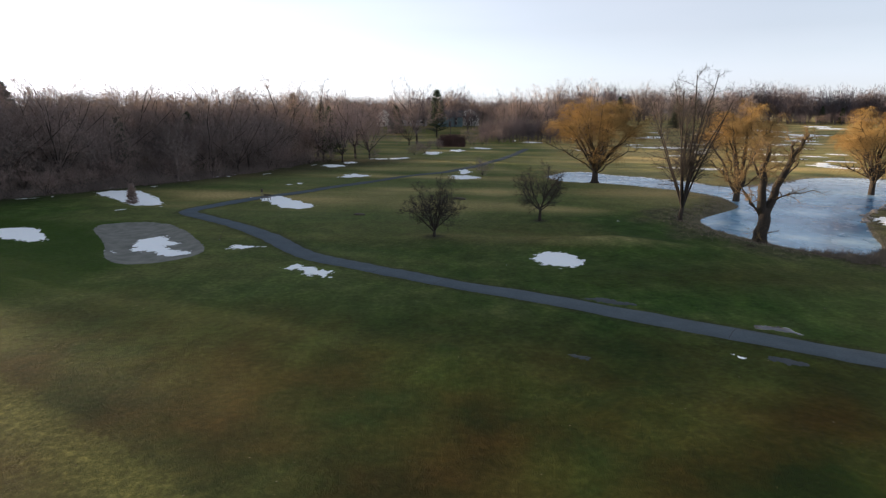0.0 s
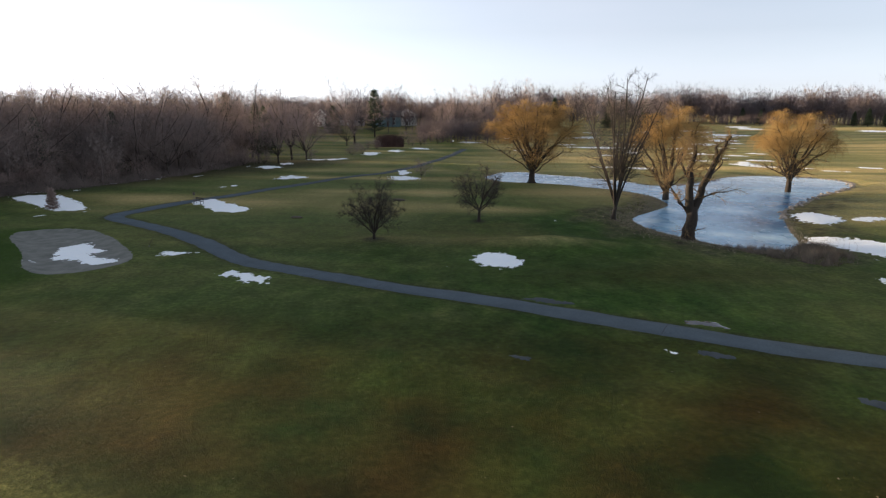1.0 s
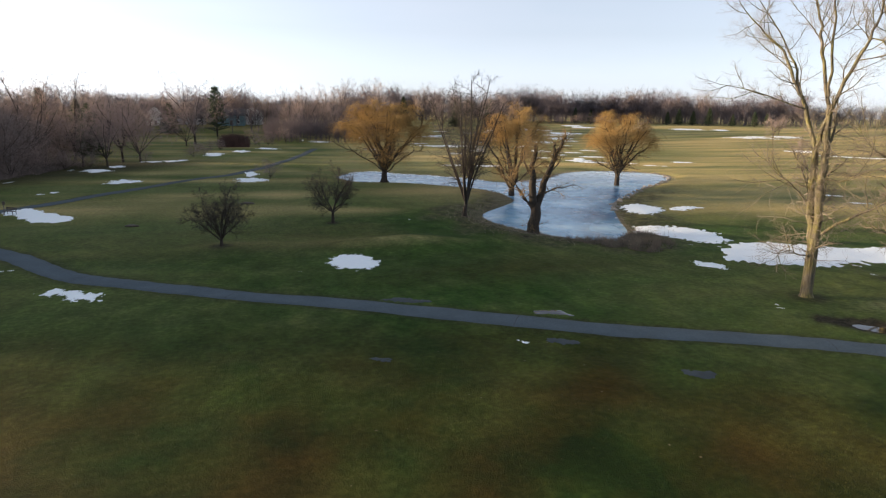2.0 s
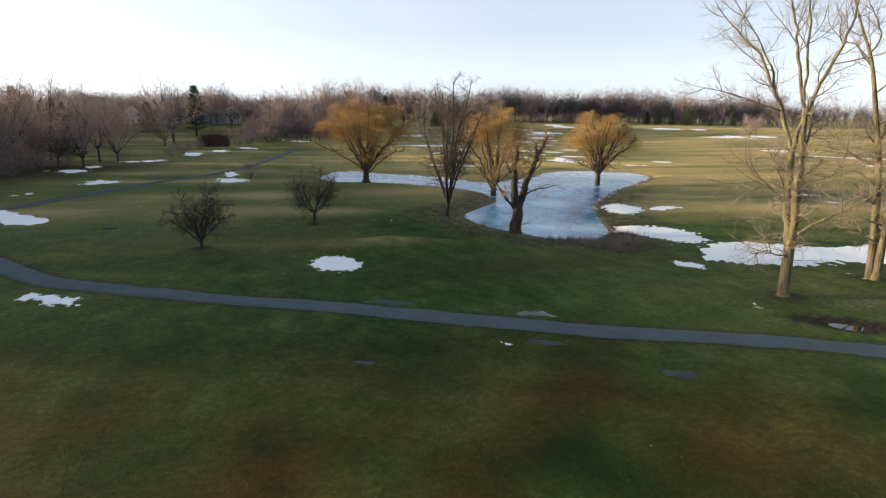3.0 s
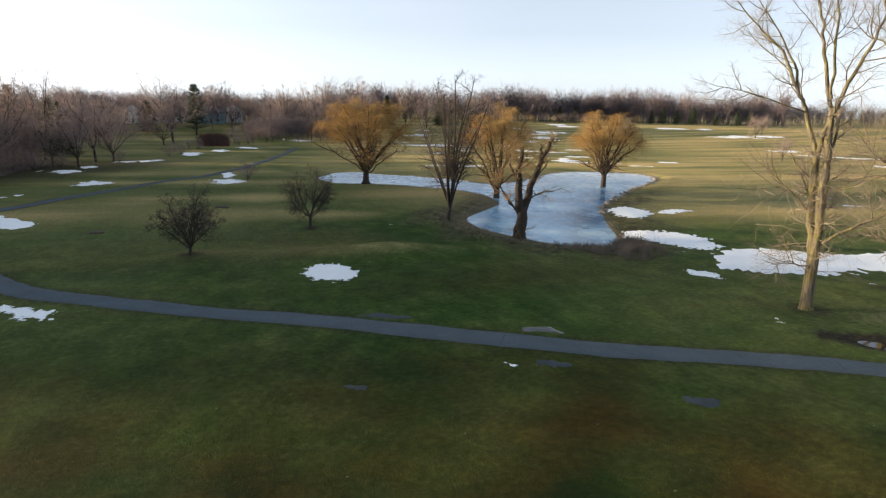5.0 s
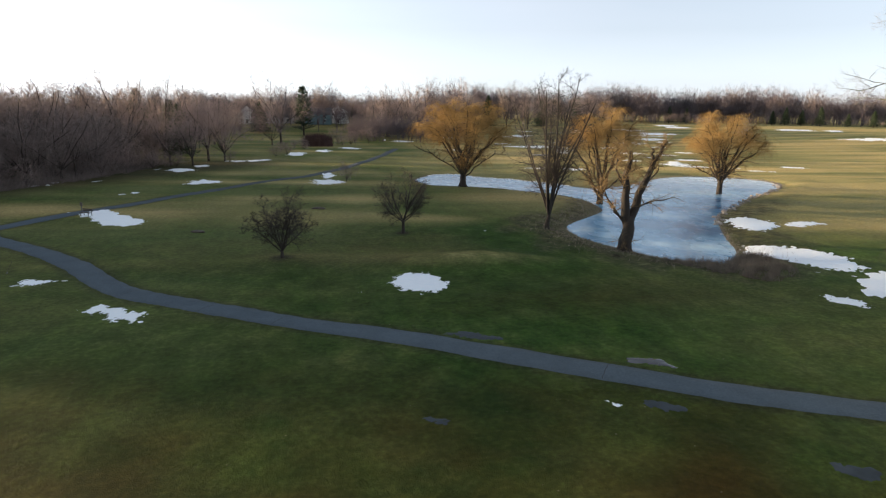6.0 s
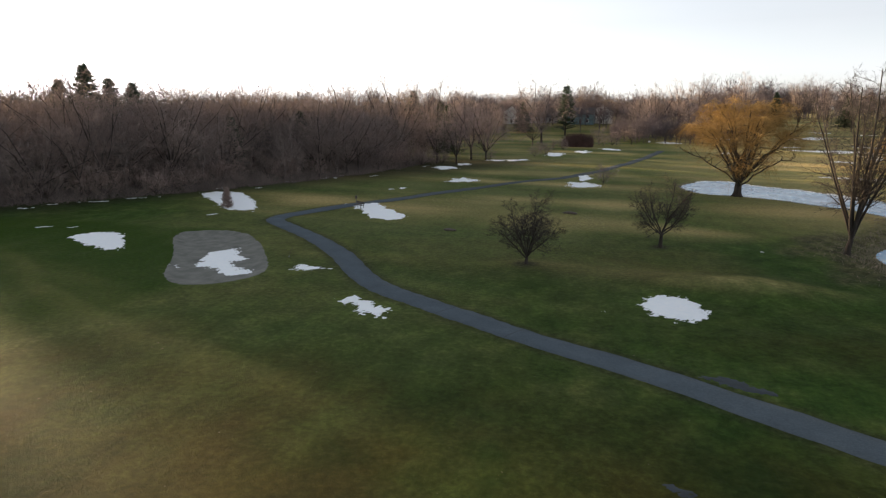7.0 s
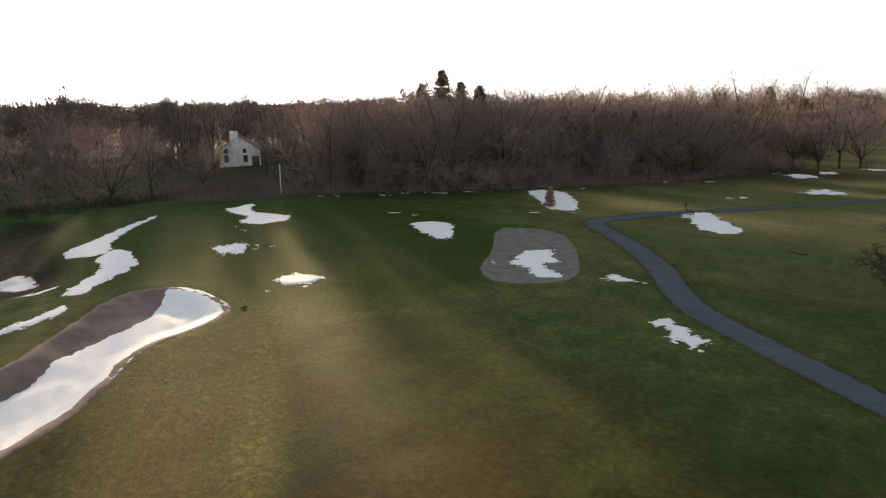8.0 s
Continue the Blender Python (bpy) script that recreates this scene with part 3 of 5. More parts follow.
for sx, sy, spread, many in [(-7, 50, 0.0, 0), (-53.5, 37.0, 1.2, 9), (-13.6, 44.4, 1.0, 5), (-22.4, 52.8, 0.7, 4), (-64, 45, 2.0, 6), (-40.2, 35.2, 1.3, 6), (6.4, 47.4, 1.2, 4), (43.5, 51.5, 2.0, 5), (50, 40, 4.0, 9), (-30.5, 84.5, 1.8, 4), (-44, 77, 1.6, 4)]:
    for k in range(many):
        snow_oval(sx + r.gauss(0, spread), sy + r.gauss(0, spread), r.uniform(0.12, 0.38), r.uniform(0.08, 0.2), seed=r.randrange(900), ragged=0.1)

# ---- trees ----
GOLD = 2.39996


class Limbs:
    def __init__(self):
        self.v, self.f, self.cones = [], [], []

    def tube(self, pts, r0, r1, sides):
        base = len(self.v)
        n = len(pts)
        for i, p in enumerate(pts):
            d = (pts[min(i + 1, n - 1)] - pts[max(i - 1, 0)]).normalized()
            u = d.cross(Vector((0.31, 0.95, 0.02))).normalized()
            w = d.cross(u)
            r = r0 + (r1 - r0) * i / (n - 1)
            for k in range(sides):
                a = 2 * math.pi * k / sides
                self.v.append(tuple(p + (u * math.cos(a) + w * math.sin(a)) * r))
        for i in range(n - 1):
            for k in range(sides):
                a, b = base + i * sides + k, base + i * sides + (k + 1) % sides
                self.f.append((a, b, b + sides, a + sides))
        self.f.append(tuple(base + (n - 1) * sides + k for k in range(sides)))

    def cone(self, p, q, r):
        self.cones.append((*p, *q, r))

    def arrays(self):
        """Vertices and faces, with every cone a thin three-sided spike."""
        v, f = list(self.v), list(self.f)
        if self.cones:
            c = np.array(self.cones)
            p, q, r = c[:, :3], c[:, 3:6], c[:, 6:7]
            d = q - p
            d /= np.linalg.norm(d, axis=1)[:, None] + 1e-9
            u = np.cross(d, (0.31, 0.25, 0.92))
            u /= np.linalg.norm(u, axis=1)[:, None] + 1e-9
            w = np.cross(d, u)
            rows = np.stack([p + u * r, p + (w * 0.866 - u * 0.5) * r, p - (w * 0.866 + u * 0.5) * r, q], 1).reshape(-1, 3)
            b = len(v) + 4 * np.arange(len(c))
            f += np.stack([np.stack([b, b + 1, b + 3], 1), np.stack([b + 1, b + 2, b + 3], 1), np.stack([b + 2, b, b + 3], 1)], 1).reshape(-1, 3).tolist()
            v += rows.tolist()
        return v, f


def turned(d, angle, around):
    side = d.cross(Vector((0, 0, 1)))
    if side.length < 0.05:
        side = Vector((1, 0, 0))
    side.normalize()
    return (Matrix.Rotation(around, 3, d) @ Matrix.Rotation(angle, 3, side) @ d).normalized()


def grow(rng, sp, wood, fine, p, d, length, radius, lev):
    """One limb with its own side limbs. sp gives, level by level: segs, wob, up, kids, start, angle, ratio, thin."""
    last = len(sp["kids"])
    n = sp["segs"][lev]
    pts = [p.copy()]
    for i in range(n):
        d = (d + Vector((rng.gauss(0, 1), rng.gauss(0, 1), rng.gauss(0, 0.7))) * sp["wob"][lev] + Vector((0, 0, sp["up"][lev] / n))).normalized()
        p = p + d * (length / n)
        pts.append(p.copy())
    tip = radius * sp["thin"]
    if lev == last:
        if n == 1:
            fine.cone(pts[0], pts[1], radius)
        else:
            fine.tube(pts, radius, radius * 0.4, 3)
        return
    wood_like = lev <= sp.get("wood", 1)
    (wood if wood_like else fine).tube(pts, radius, tip, (9, 6, 4, 3, 3)[lev])
    if not wood_like or lev > 0:
        fine.cone(pts[-1], pts[-1] + (pts[-1] - pts[-2]), tip)
    k = sp["kids"][lev]
    az = rng.uniform(0, 6.28)
    t0 = sp["start"][lev]
    for j in range(k):
        t = t0 + (1 - t0) * (j + rng.random()) / k
        x = min(t * n, n - 1e-6)
        i = int(x)
        q = pts[i].lerp(pts[i + 1], x - i)
        dd = (pts[i + 1] - pts[i]).normalized()
        vary = sp.get("vary", 0.3) if lev == 0 else 0.3
        ang = radians(sp["angle"][lev] * rng.uniform(1 - vary, 1 + vary))
        nd = turned(dd, ang, az + j * GOLD + rng.uniform(-0.4, 0.4))
        r = radius + (tip - radius) * t
        grow(rng, sp, wood, fine, q, nd, length * sp["ratio"][lev] * (1.15 - sp.get("taper", 0.5) * t) * rng.uniform(0.75, 1.25), r * sp.get("child", 0.55), lev + 1)


def finish_tree(name, wood, fine, bark, twig, label, group="", crown="crown", category="tree"):
    ob = new(name)
    v, f = wood.arrays()
    mesh_object("trunk", v, f, bark, ob)
    v, f = fine.arrays()
    mesh_object(crown, v, f, twig, ob)
    return tagged(ob, label, category, group)


def stand(ob, x, y, turn=0.0, scale=1.0):
    ob.matrix_basis = Matrix.LocRotScale((x, y, H(x, y)), Euler((0, 0, turn)), (scale, scale, scale))
    return ob


def branch(rng, wood, fine, p, d, length, radius, lev, kids, ratio, up, spread, twig, crook=1.0):
    """A crooked limb that divides twice more and ends in fine twigs."""
    n = (7, 4, 1)[lev]
    pts = [p.copy()]
    for i in range(n):
        d = (d + Vector((rng.gauss(0, 1), rng.gauss(0, 1), rng.gauss(0, 0.6))) * (0.13 * crook, 0.22, 0.1)[lev] + Vector((0, 0, up / n))).normalized()
        p = p + d * (length / n)
        pts.append(p.copy())
    if lev < 2:
        (wood if lev == 0 else fine).tube(pts, radius, radius * 0.3, (6, 3)[lev])
    else:
        fine.cone(pts[0], pts[-1] + d * length * 0.2, radius)
    around = rng.uniform(0, 6.28)
    for j in range(kids[lev]):
        t = (0.22, 0.12, 0.1)[lev] + (1 - (0.22, 0.12, 0.1)[lev]) * (j + rng.random()) / kids[lev]
        x = min(t * n, n - 1e-6)
        q = pts[int(x)].lerp(pts[int(x) + 1], x - int(x))
        dd = (pts[int(x) + 1] - pts[int(x)]).normalized()
        nd = turned(dd, radians(spread * rng.uniform(0.6, 1.35)), around + j * GOLD + rng.uniform(-0.4, 0.4))
        ln = length * ratio[lev] * (1.15 - 0.6 * t) * rng.uniform(0.7, 1.25)
        if lev == 2:
            fine.cone(q, q + nd * ln, twig)
        else:
            branch(rng, wood, fine, q, nd, ln, max(twig * 1.3, radius * (1 - 0.7 * t) * 0.55), lev + 1, kids, ratio, up * 0.6, spread, twig, crook)


def bushy(name, seed, height, radius, fork, limbs, wide, kids, ratio, bark, twig, label, group="", up=0.3, spread=42, thin=0.014, even=0.28, crook=1.0, category="tree"):
    """A bare tree whose short trunk forks into many rising limbs under a rounded crown."""
    rng = random.Random(seed)
    wood, fine = Limbs(), Limbs()
    fz = height * fork
    bend = Vector((rng.gauss(0, 0.04), rng.gauss(0, 0.04), 0)) * fz
    wood.tube([Vector((0, 0, -0.3)), Vector((0, 0, 0.05)), Vector((0, 0, min(0.5, fz * 0.5))), bend * 0.5 + Vector((0, 0, fz * 0.7)), bend + Vector((0, 0, fz))], radius * 1.5, radius * 0.8, 9)
    for i in range(limbs):
        lean = wide * math.sqrt((i + 0.4) / limbs) * rng.uniform(0.85, 1.15)
        a = i * GOLD + rng.uniform(-0.3, 0.3)
        d = Vector((math.sin(lean) * math.cos(a), math.sin(lean) * math.sin(a), math.cos(lean)))
        low = fz * rng.uniform(0.72, 1.0)
        branch(rng, wood, fine, bend * (low / fz) + Vector((0, 0, low)), d, (height - fz) * (1 - even * lean) * rng.uniform(0.84, 1.04), radius * rng.uniform(0.38, 0.6), 0, kids, ratio, up, spread, thin, crook)
    return finish_tree(name, wood, fine, bark, twig, label, group, category=category)


SHOOT_SP = dict(segs=(6, 4, 1), wob=(0.28, 0.32, 0.1), up=(0.2, 0.1, 0.0), kids=(8, 8), start=(0.2, 0.1), angle=(50, 50), ratio=(0.42, 0.5), thin=0.3, child=0.5, wood=-1)
BOUGH_SP = dict(segs=(7, 5, 3, 1), wob=(0.17, 0.22, 0.25, 0.1), up=(0.55, 0.25, 0.1, 0.0), kids=(8, 7, 6), start=(0.15, 0.12, 0.05), angle=(46, 50, 50), ratio=(0.46, 0.42, 0.5), thin=0.3, child=0.58, wood=0)


def cottonwood(seed, limbs, shoots, low, label):
    """A tall bare tree of crooked limbs; each limb is (points, base radius, tip radius, number of boughs)."""
    rng = random.Random(seed)
    wood, fine = Limbs(), Limbs()
    for points, r0, r1, boughs in limbs:
        pts = [Vector(q) + Vector((rng.gauss(0, 0.05), rng.gauss(0, 0.05), 0)) * (r0 < 0.4) for q in smooth_loop(points, 4, closed=False)]
        if points[0][2] < 0:
            wood.tube([pts[0], pts[1] * 0.6 + pts[0] * 0.4, pts[2], pts[3]], r0 * 1.35, r0 * 0.88, 10)
        wood.tube(pts, r0 * 0.9, r1 * 0.9, 10)
        n = len(pts) - 1
        if r1 < 0.06:
            grow(rng, BOUGH_SP, wood, fine, pts[-1], (pts[-1] - pts[-2]).normalized(), 2.2, r1, 0)
        boughs = int(boughs * 1.5)
        for k in range(boughs):
            t = 0.25 + 0.75 * (k + rng.random()) / boughs
            x = min(t * n, n - 1e-6)
            q = pts[int(x)].lerp(pts[int(x) + 1], x - int(x))
            d = (pts[int(x) + 1] - pts[int(x)]).normalized()
            nd = turned(d, radians(rng.uniform(28, 68)), rng.uniform(0, 6.28))
            r = (r0 + (r1 - r0) * t) * rng.uniform(0.3, 0.5)
            grow(rng, BOUGH_SP, wood, fine, q, nd, rng.uniform(2.2, 5.2) * (1.15 - 0.4 * t), max(0.03, r * 0.85), 0)
    for _ in range(shoots):
        points = limbs[rng.randrange(3)][0]
        i = rng.randrange(len(points) - 1)
        q = Vector(points[i]).lerp(Vector(points[i + 1]), rng.random())
        if low[0] < q.z < low[1]:
            a = rng.uniform(0, 6.28)
            grow(rng, SHOOT_SP, wood, fine, q, Vector((math.cos(a), math.sin(a), rng.uniform(-0.4, 0.5))).normalized(), rng.uniform(1.2, 4.4), 0.026, 0)
    return finish_tree("cottonwood_tree", wood, fine, BARK_PALE, TWIG_PALE, label, "tall fairway trees")


def stub_willow(seed):
    """An old willow cut back to thick stubs, with thin new shoots."""
    rng = random.Random(seed)
    wood, fine = Limbs(), Limbs()

    def limb(points, r0, r1, shoots):
        pts = [Vector(q) for q in points]
        loop = smooth_loop([tuple(q) for q in pts], 3, closed=False)
        pts = [Vector(q) + Vector((rng.gauss(0, 0.09), rng.gauss(0, 0.09), 0)) for q in loop]
        wood.tube(pts, r0, r1, 9)
        for _ in range(shoots):
            i = rng.randrange(len(pts) // 3, len(pts))
            a = rng.uniform(0, 6.28)
            d = Vector((math.cos(a), math.sin(a), rng.uniform(-0.1, 1.0))).normalized()
            grow(rng, SHOOT_SP, wood, fine, pts[i], d, rng.uniform(1.0, 3.0), 0.042, 0)

    limb([(-0.1, 0, -0.3), (-0.1, 0, 0.3), (0, 0, 1.6), (0.1, 0, 3.6)], 0.82, 0.52, 8)
    limb([(0.1, 0, 3.0), (0.9, 0.3, 5.0), (1.7, 0.4, 7.0), (2.6, 0.3, 9.0), (3.6, 0.5, 10.9)], 0.46, 0.17, 34)
    limb([(2.3, 0.3, 8.2), (2.2, 0.1, 9.4), (2.0, 0, 10.2)], 0.2, 0.12, 5)
    limb([(0, 0, 3.0), (-0.5, -0.2, 5.0), (-0.6, -0.2, 7.0), (-0.2, 0, 8.6), (-0.3, 0.2, 9.9)], 0.48, 0.17, 36)
    limb([(-0.5, -0.2, 6.4), (-1.3, 0, 7.6), (-1.5, 0.1, 9.2)], 0.16, 0.06, 10)
    limb([(-0.1, 0, 2.6), (-1.3, -0.3, 4.0), (-2.3, -0.5, 5.2), (-3.2, -0.6, 6.2)], 0.11, 0.03, 9)
    limb([(0.4, 0.1, 4.0), (1.9, -0.5, 5.0), (3.4, -0.6, 5.2)], 0.11, 0.03, 8)
    limb([(1.2, 0.3, 6.0), (2.6, 0.8, 7.4), (3.3, 1.0, 8.4)], 0.10, 0.03, 7)
    limb([(-0.2, 0, 2.4), (-1.7, 0.5, 4.8), (-2.6, 0.6, 6.6)], 0.14, 0.03, 8)
    return finish_tree("stub_willow", wood, fine, BARK, WILLOW_OLD, "gnarled cut-back old willow leaning over the pond ice", "willows by the pond")


def willow(seed, height, width, radius, label, limbs=13, strands=17, fork=0.16, flat=0.36, bare=4):
    """A broad willow: a short trunk, dark limbs that rise and arch outwards, and an umbrella of fine hanging twigs."""
    rng = random.Random(seed)
    wood, fine = Limbs(), Limbs()
    fz = height * fork
    wood.tube([Vector((0, 0, -0.5)), Vector((0, 0, 0.0)), Vector((0.02, 0, 0.6)), Vector((0.05, 0.03, fz))], radius * 1.55, radius * 0.95, 10)
    for k in range(6):
        a = k * 1.05 + rng.uniform(-0.2, 0.2)
        wood.tube([Vector((math.cos(a) * r, math.sin(a) * r, z)) for r, z in ((radius * 0.7, 0.75), (radius * 1.3, 0.22), (radius * 2.2, -0.28))], radius * 0.34, radius * 0.12, 5)
    for i in range(limbs + bare):
        a = i * GOLD + rng.uniform(-0.3, 0.3)
        out = math.sqrt((i % limbs + 0.5) / limbs) * rng.uniform(0.85, 1.02)
        low = i >= limbs
        if low:
            out = rng.uniform(0.75, 0.95)
        end = Vector((math.cos(a) * out * width * 0.44, math.sin(a) * out * width * 0.44, height * (0.9 - flat * out * out) * rng.uniform(0.94, 1.02) if not low else height * rng.uniform(0.3, 0.42)))
        start = Vector((0.05, 0.03, fz * rng.uniform(0.7, 1.0)))
        mid = Vector((end.x * 0.48, end.y * 0.48, start.z + (end.z - start.z) * rng.uniform(0.55, 0.8)))
        pts = []
        for k in range(9):
            t = k / 8
            p = start * (1 - t) ** 2 + mid * 2 * t * (1 - t) + end * t * t
            pts.append(p + Vector((rng.gauss(0, 1), rng.gauss(0, 1), rng.gauss(0, 0.7))) * 0.2 * (0 < k))
        wood.tube(pts, radius * (0.26 if low else rng.uniform(0.36, 0.56)), 0.04, 7)
        for j in range(14):
            t = 0.28 + 0.72 * (j + rng.random()) / 14
            x = min(t * 8, 7.999)
            q = pts[int(x)].lerp(pts[int(x) + 1], x - int(x))
            b = a + rng.uniform(-1.9, 1.9)
            d = Vector((math.cos(b), math.sin(b), rng.uniform(-0.3, 1.0))).normalized()
            ln = height * 0.15 * rng.uniform(0.5, 1.25)
            twigs = [q]
            for _ in range(4):
                d = (d + Vector((rng.gauss(0, 0.25), rng.gauss(0, 0.25), 0.05 + rng.gauss(0, 0.16)))).normalized()
                twigs.append(twigs[-1] + d * ln / 4)
            wood.tube(twigs, 0.075 * (1.2 - t * 0.6), 0.014, 4)
            high = q.z > height * 0.5
            for _ in range(int(strands * rng.uniform(0.6, 1.4)) if high and t > 0.66 else strands // 9):
                u = (0.1 + 0.9 * rng.random()) * 3.999
                q2 = twigs[int(u)].lerp(twigs[int(u) + 1], u - int(u))
                c = rng.uniform(0, 6.28)
                e = Vector((math.cos(c), math.sin(c), rng.uniform(-0.2, 1.1))).normalized()
                sl = height * rng.uniform(0.08, 0.2) * (1 + 0.5 * out * (rng.random() < 0.3))
                line = [q2]
                for _ in range(3):
                    e = (e + Vector((rng.gauss(0, 0.12), rng.gauss(0, 0.12), -0.6))).normalized()
                    line.append(line[-1] + e * sl / 3)
                fine.tube(line, 0.0125, 0.006, 3)
                for k in (1, 2):
                    c = line[k - 1].lerp(line[k], rng.random())
                    fine.cone(c, c + Vector((rng.gauss(0, 0.4), rng.gauss(0, 0.4), rng.gauss(-0.1, 0.4))), 0.011)
    return finish_tree("willow_tree", wood, fine, BARK, WILLOW, label, "willows by the pond")


stand(willow(11, 16.4, 20.5, 0.5, "large golden-twigged weeping willow on the pond bank", 19, 42, 0.13, 0.34, 6), 20.8, 110.8)
stand(willow(12, 16.2, 13.5, 0.45, "golden-twigged willow on a spit of the pond bank", 12, 36, 0.13, 0.27, 3), 38.6, 92.5)
stand(willow(13, 16.2, 15.5, 0.45, "golden-twigged willow rising out of the pond ice", 15, 38, 0.2, 0.36, 3), 64.6, 103)

stand(bushy("ornamental_tree", 21, 6.4, 0.13, 0.1, 12, 0.95, (11, 9, 8), (0.4, 0.46, 0.6), BARK, TWIG_DARK, "small bare dark ornamental tree with upswept branches", "small fairway trees", 0.15, 50, 0.009), -4.75, 59.5)
stand(bushy("ornamental_tree", 28, 7.7, 0.16, 0.2, 9, 1.2, (12, 9, 8), (0.4, 0.46, 0.6), BARK, TWIG_DARK, "small bare dark ornamental tree with a wide forked crown", "small fairway trees", 0.4, 52, 0.009), 7.0, 70.0)
stand(bushy("linden_tree", 23, 20.0, 0.25, 0.08, 12, 0.28, (19, 7, 6), (0.21, 0.5, 0.7), BARK, TWIG_DARK, "tall slender dark bare tree with many upright stems", "", 0.16, 50, 0.012, 1.0, 0.42), 24.0, 72.4)
FORKED = [([(-0.05, 0, -0.3), (-0.1, 0, 0.5), (-0.1, 0.05, 2.4), (-0.12, 0.05, 4.4)], 0.52, 0.42, 0),
          ([(-0.2, 0.05, 4.0), (-0.7, 0.15, 7.2), (-0.85, 0.2, 11.0)], 0.34, 0.25, 3),
          ([(0.0, -0.1, 4.0), (-0.15, -0.25, 8.2), (-0.16, -0.3, 11.0), (-0.38, -0.3, 14.0)], 0.34, 0.21, 3),
          ([(-0.85, 0.2, 10.9), (-1.9, 0.5, 13.9), (-2.5, 0.7, 15.2), (-3.85, 0.9, 17.9), (-5.2, 0.8, 19.2), (-6.4, 0.9, 20.6)], 0.19, 0.04, 8),
          ([(-2.5, 0.7, 15.2), (-3.0, 1.2, 17.0), (-4.2, 1.6, 19.2), (-5.8, 1.9, 21.6)], 0.12, 0.03, 6),
          ([(-0.8, 0.1, 11.0), (-0.25, -0.5, 13.6), (0.55, -1.0, 16.2), (1.4, -1.3, 18.3), (1.8, -1.5, 20.4), (1.9, -1.5, 23.2)], 0.19, 0.04, 8),
          ([(-0.38, -0.3, 13.9), (-1.1, -0.2, 16.9), (-1.6, 0.1, 19.4), (-2.1, 0.2, 21.4), (-2.4, 0.3, 24.0)], 0.16, 0.04, 8),
          ([(-0.5, -0.3, 14.6), (-0.7, -0.9, 18.3), (-0.9, -1.1, 21.2), (-0.7, -1.3, 24.0)], 0.12, 0.035, 6),
          ([(-1.8, 0.4, 13.7), (-3.2, -0.3, 14.2), (-5.1, -0.8, 14.9), (-7.2, -1.0, 15.4)], 0.07, 0.02, 4),
          ([(0.0, -0.1, 4.6), (1.6, -0.7, 6.1), (3.5, -1.2, 7.4), (4.8, -1.4, 8.7), (5.6, -1.4, 9.6)], 0.13, 0.03, 6),
          ([(-0.25, -0.2, 9.0), (1.05, -0.8, 8.8), (2.6, -1.2, 9.6), (3.8, -1.3, 10.3)], 0.08, 0.025, 5),
          ([(-0.7, 0.1, 6.9), (-1.8, -0.4, 8.1), (-2.8, -0.8, 9.0), (-3.8, -1.0, 10.0)], 0.085, 0.025, 6),
          ([(-0.1, 0.1, 3.2), (-0.85, -0.6, 3.2), (-1.6, -0.9, 3.5), (-2.3, -1.1, 3.1)], 0.07, 0.02, 4)]
TWIN = [([(0, 0, -0.3), (0.0, 0, 0.4), (-0.2, 0, 4.2), (-0.6, 0.1, 9.0), (-1.45, 0.1, 13.7), (-2.3, 0.1, 17.7), (-3.4, 0.2, 20.6), (-4.6, 0.3, 24.0)], 0.46, 0.05, 9),
        ([(0.5, -0.1, -0.3), (0.5, -0.15, 1.2), (0.5, -0.3, 3.4), (0.55, -0.4, 6.5), (0.4, -0.5, 9.2), (0.3, -0.4, 13.0), (0.1, 0, 18.0), (-0.4, 0.3, 23.0)], 0.44, 0.05, 9),
        ([(-0.75, 0.1, 9.4), (-2.1, -0.3, 10.0), (-3.0, -0.8, 10.7), (-3.9, -1.0, 12.0)], 0.11, 0.03, 5),
        ([(-2.5, 0.1, 18.2), (-1.9, -0.5, 19.5), (-2.4, -0.9, 20.8), (-3.1, -1.0, 22.2)], 0.10, 0.03, 5),
        ([(-2.2, 0.1, 17.4), (-3.4, 0.6, 18.9), (-4.6, 0.9, 19.5), (-5.6, 1.1, 20.6)], 0.09, 0.03, 5),
        ([(-0.4, 0, 7.6), (-2.0, -0.6, 8.9), (-3.5, -1.0, 8.6), (-5.3, -1.2, 7.5)], 0.08, 0.02, 6),
        ([(0.4, -0.4, 10.0), (1.6, -0.9, 13.0), (2.6, -1.2, 16.0), (3.0, -1.2, 19.5)], 0.13, 0.035, 6),
        ([(0.5, -0.3, 4.6), (-0.6, -1.1, 5.0), (-2.2, -1.8, 5.6)], 0.07, 0.02, 4)]
stand(cottonwood(24, FORKED, 130, (2.6, 12.5), "tall bare pale-barked cottonwood tree lit by low sun"), 38.3, 33.0, radians(-48))
stand(cottonwood(25, TWIN, 90, (3.0, 14.0), "tall bare twin-stemmed cottonwood tree beside melting snow"), 49.2, 34.8, radians(-53.5))
stand(stub_willow(26), 28.7, 61.4)

# ---- woods ----
kinds = [bushy("bare_tree", 40 + k, 12.6 + 0.8 * k, 0.15 + 0.012 * k, (0.16, 0.24, 0.1, 0.2, 0.14)[k], (6, 6, 8, 5, 7)[k], (0.8, 0.7, 0.95, 0.6, 0.85)[k], (7, 6, 6), (0.5, 0.55, 0.7), BARK_WOODS, TWIG,
               "bare leafless tree in a dense brown wood", "trees of the wood", 0.14, 58, 0.018) for k in range(5)]
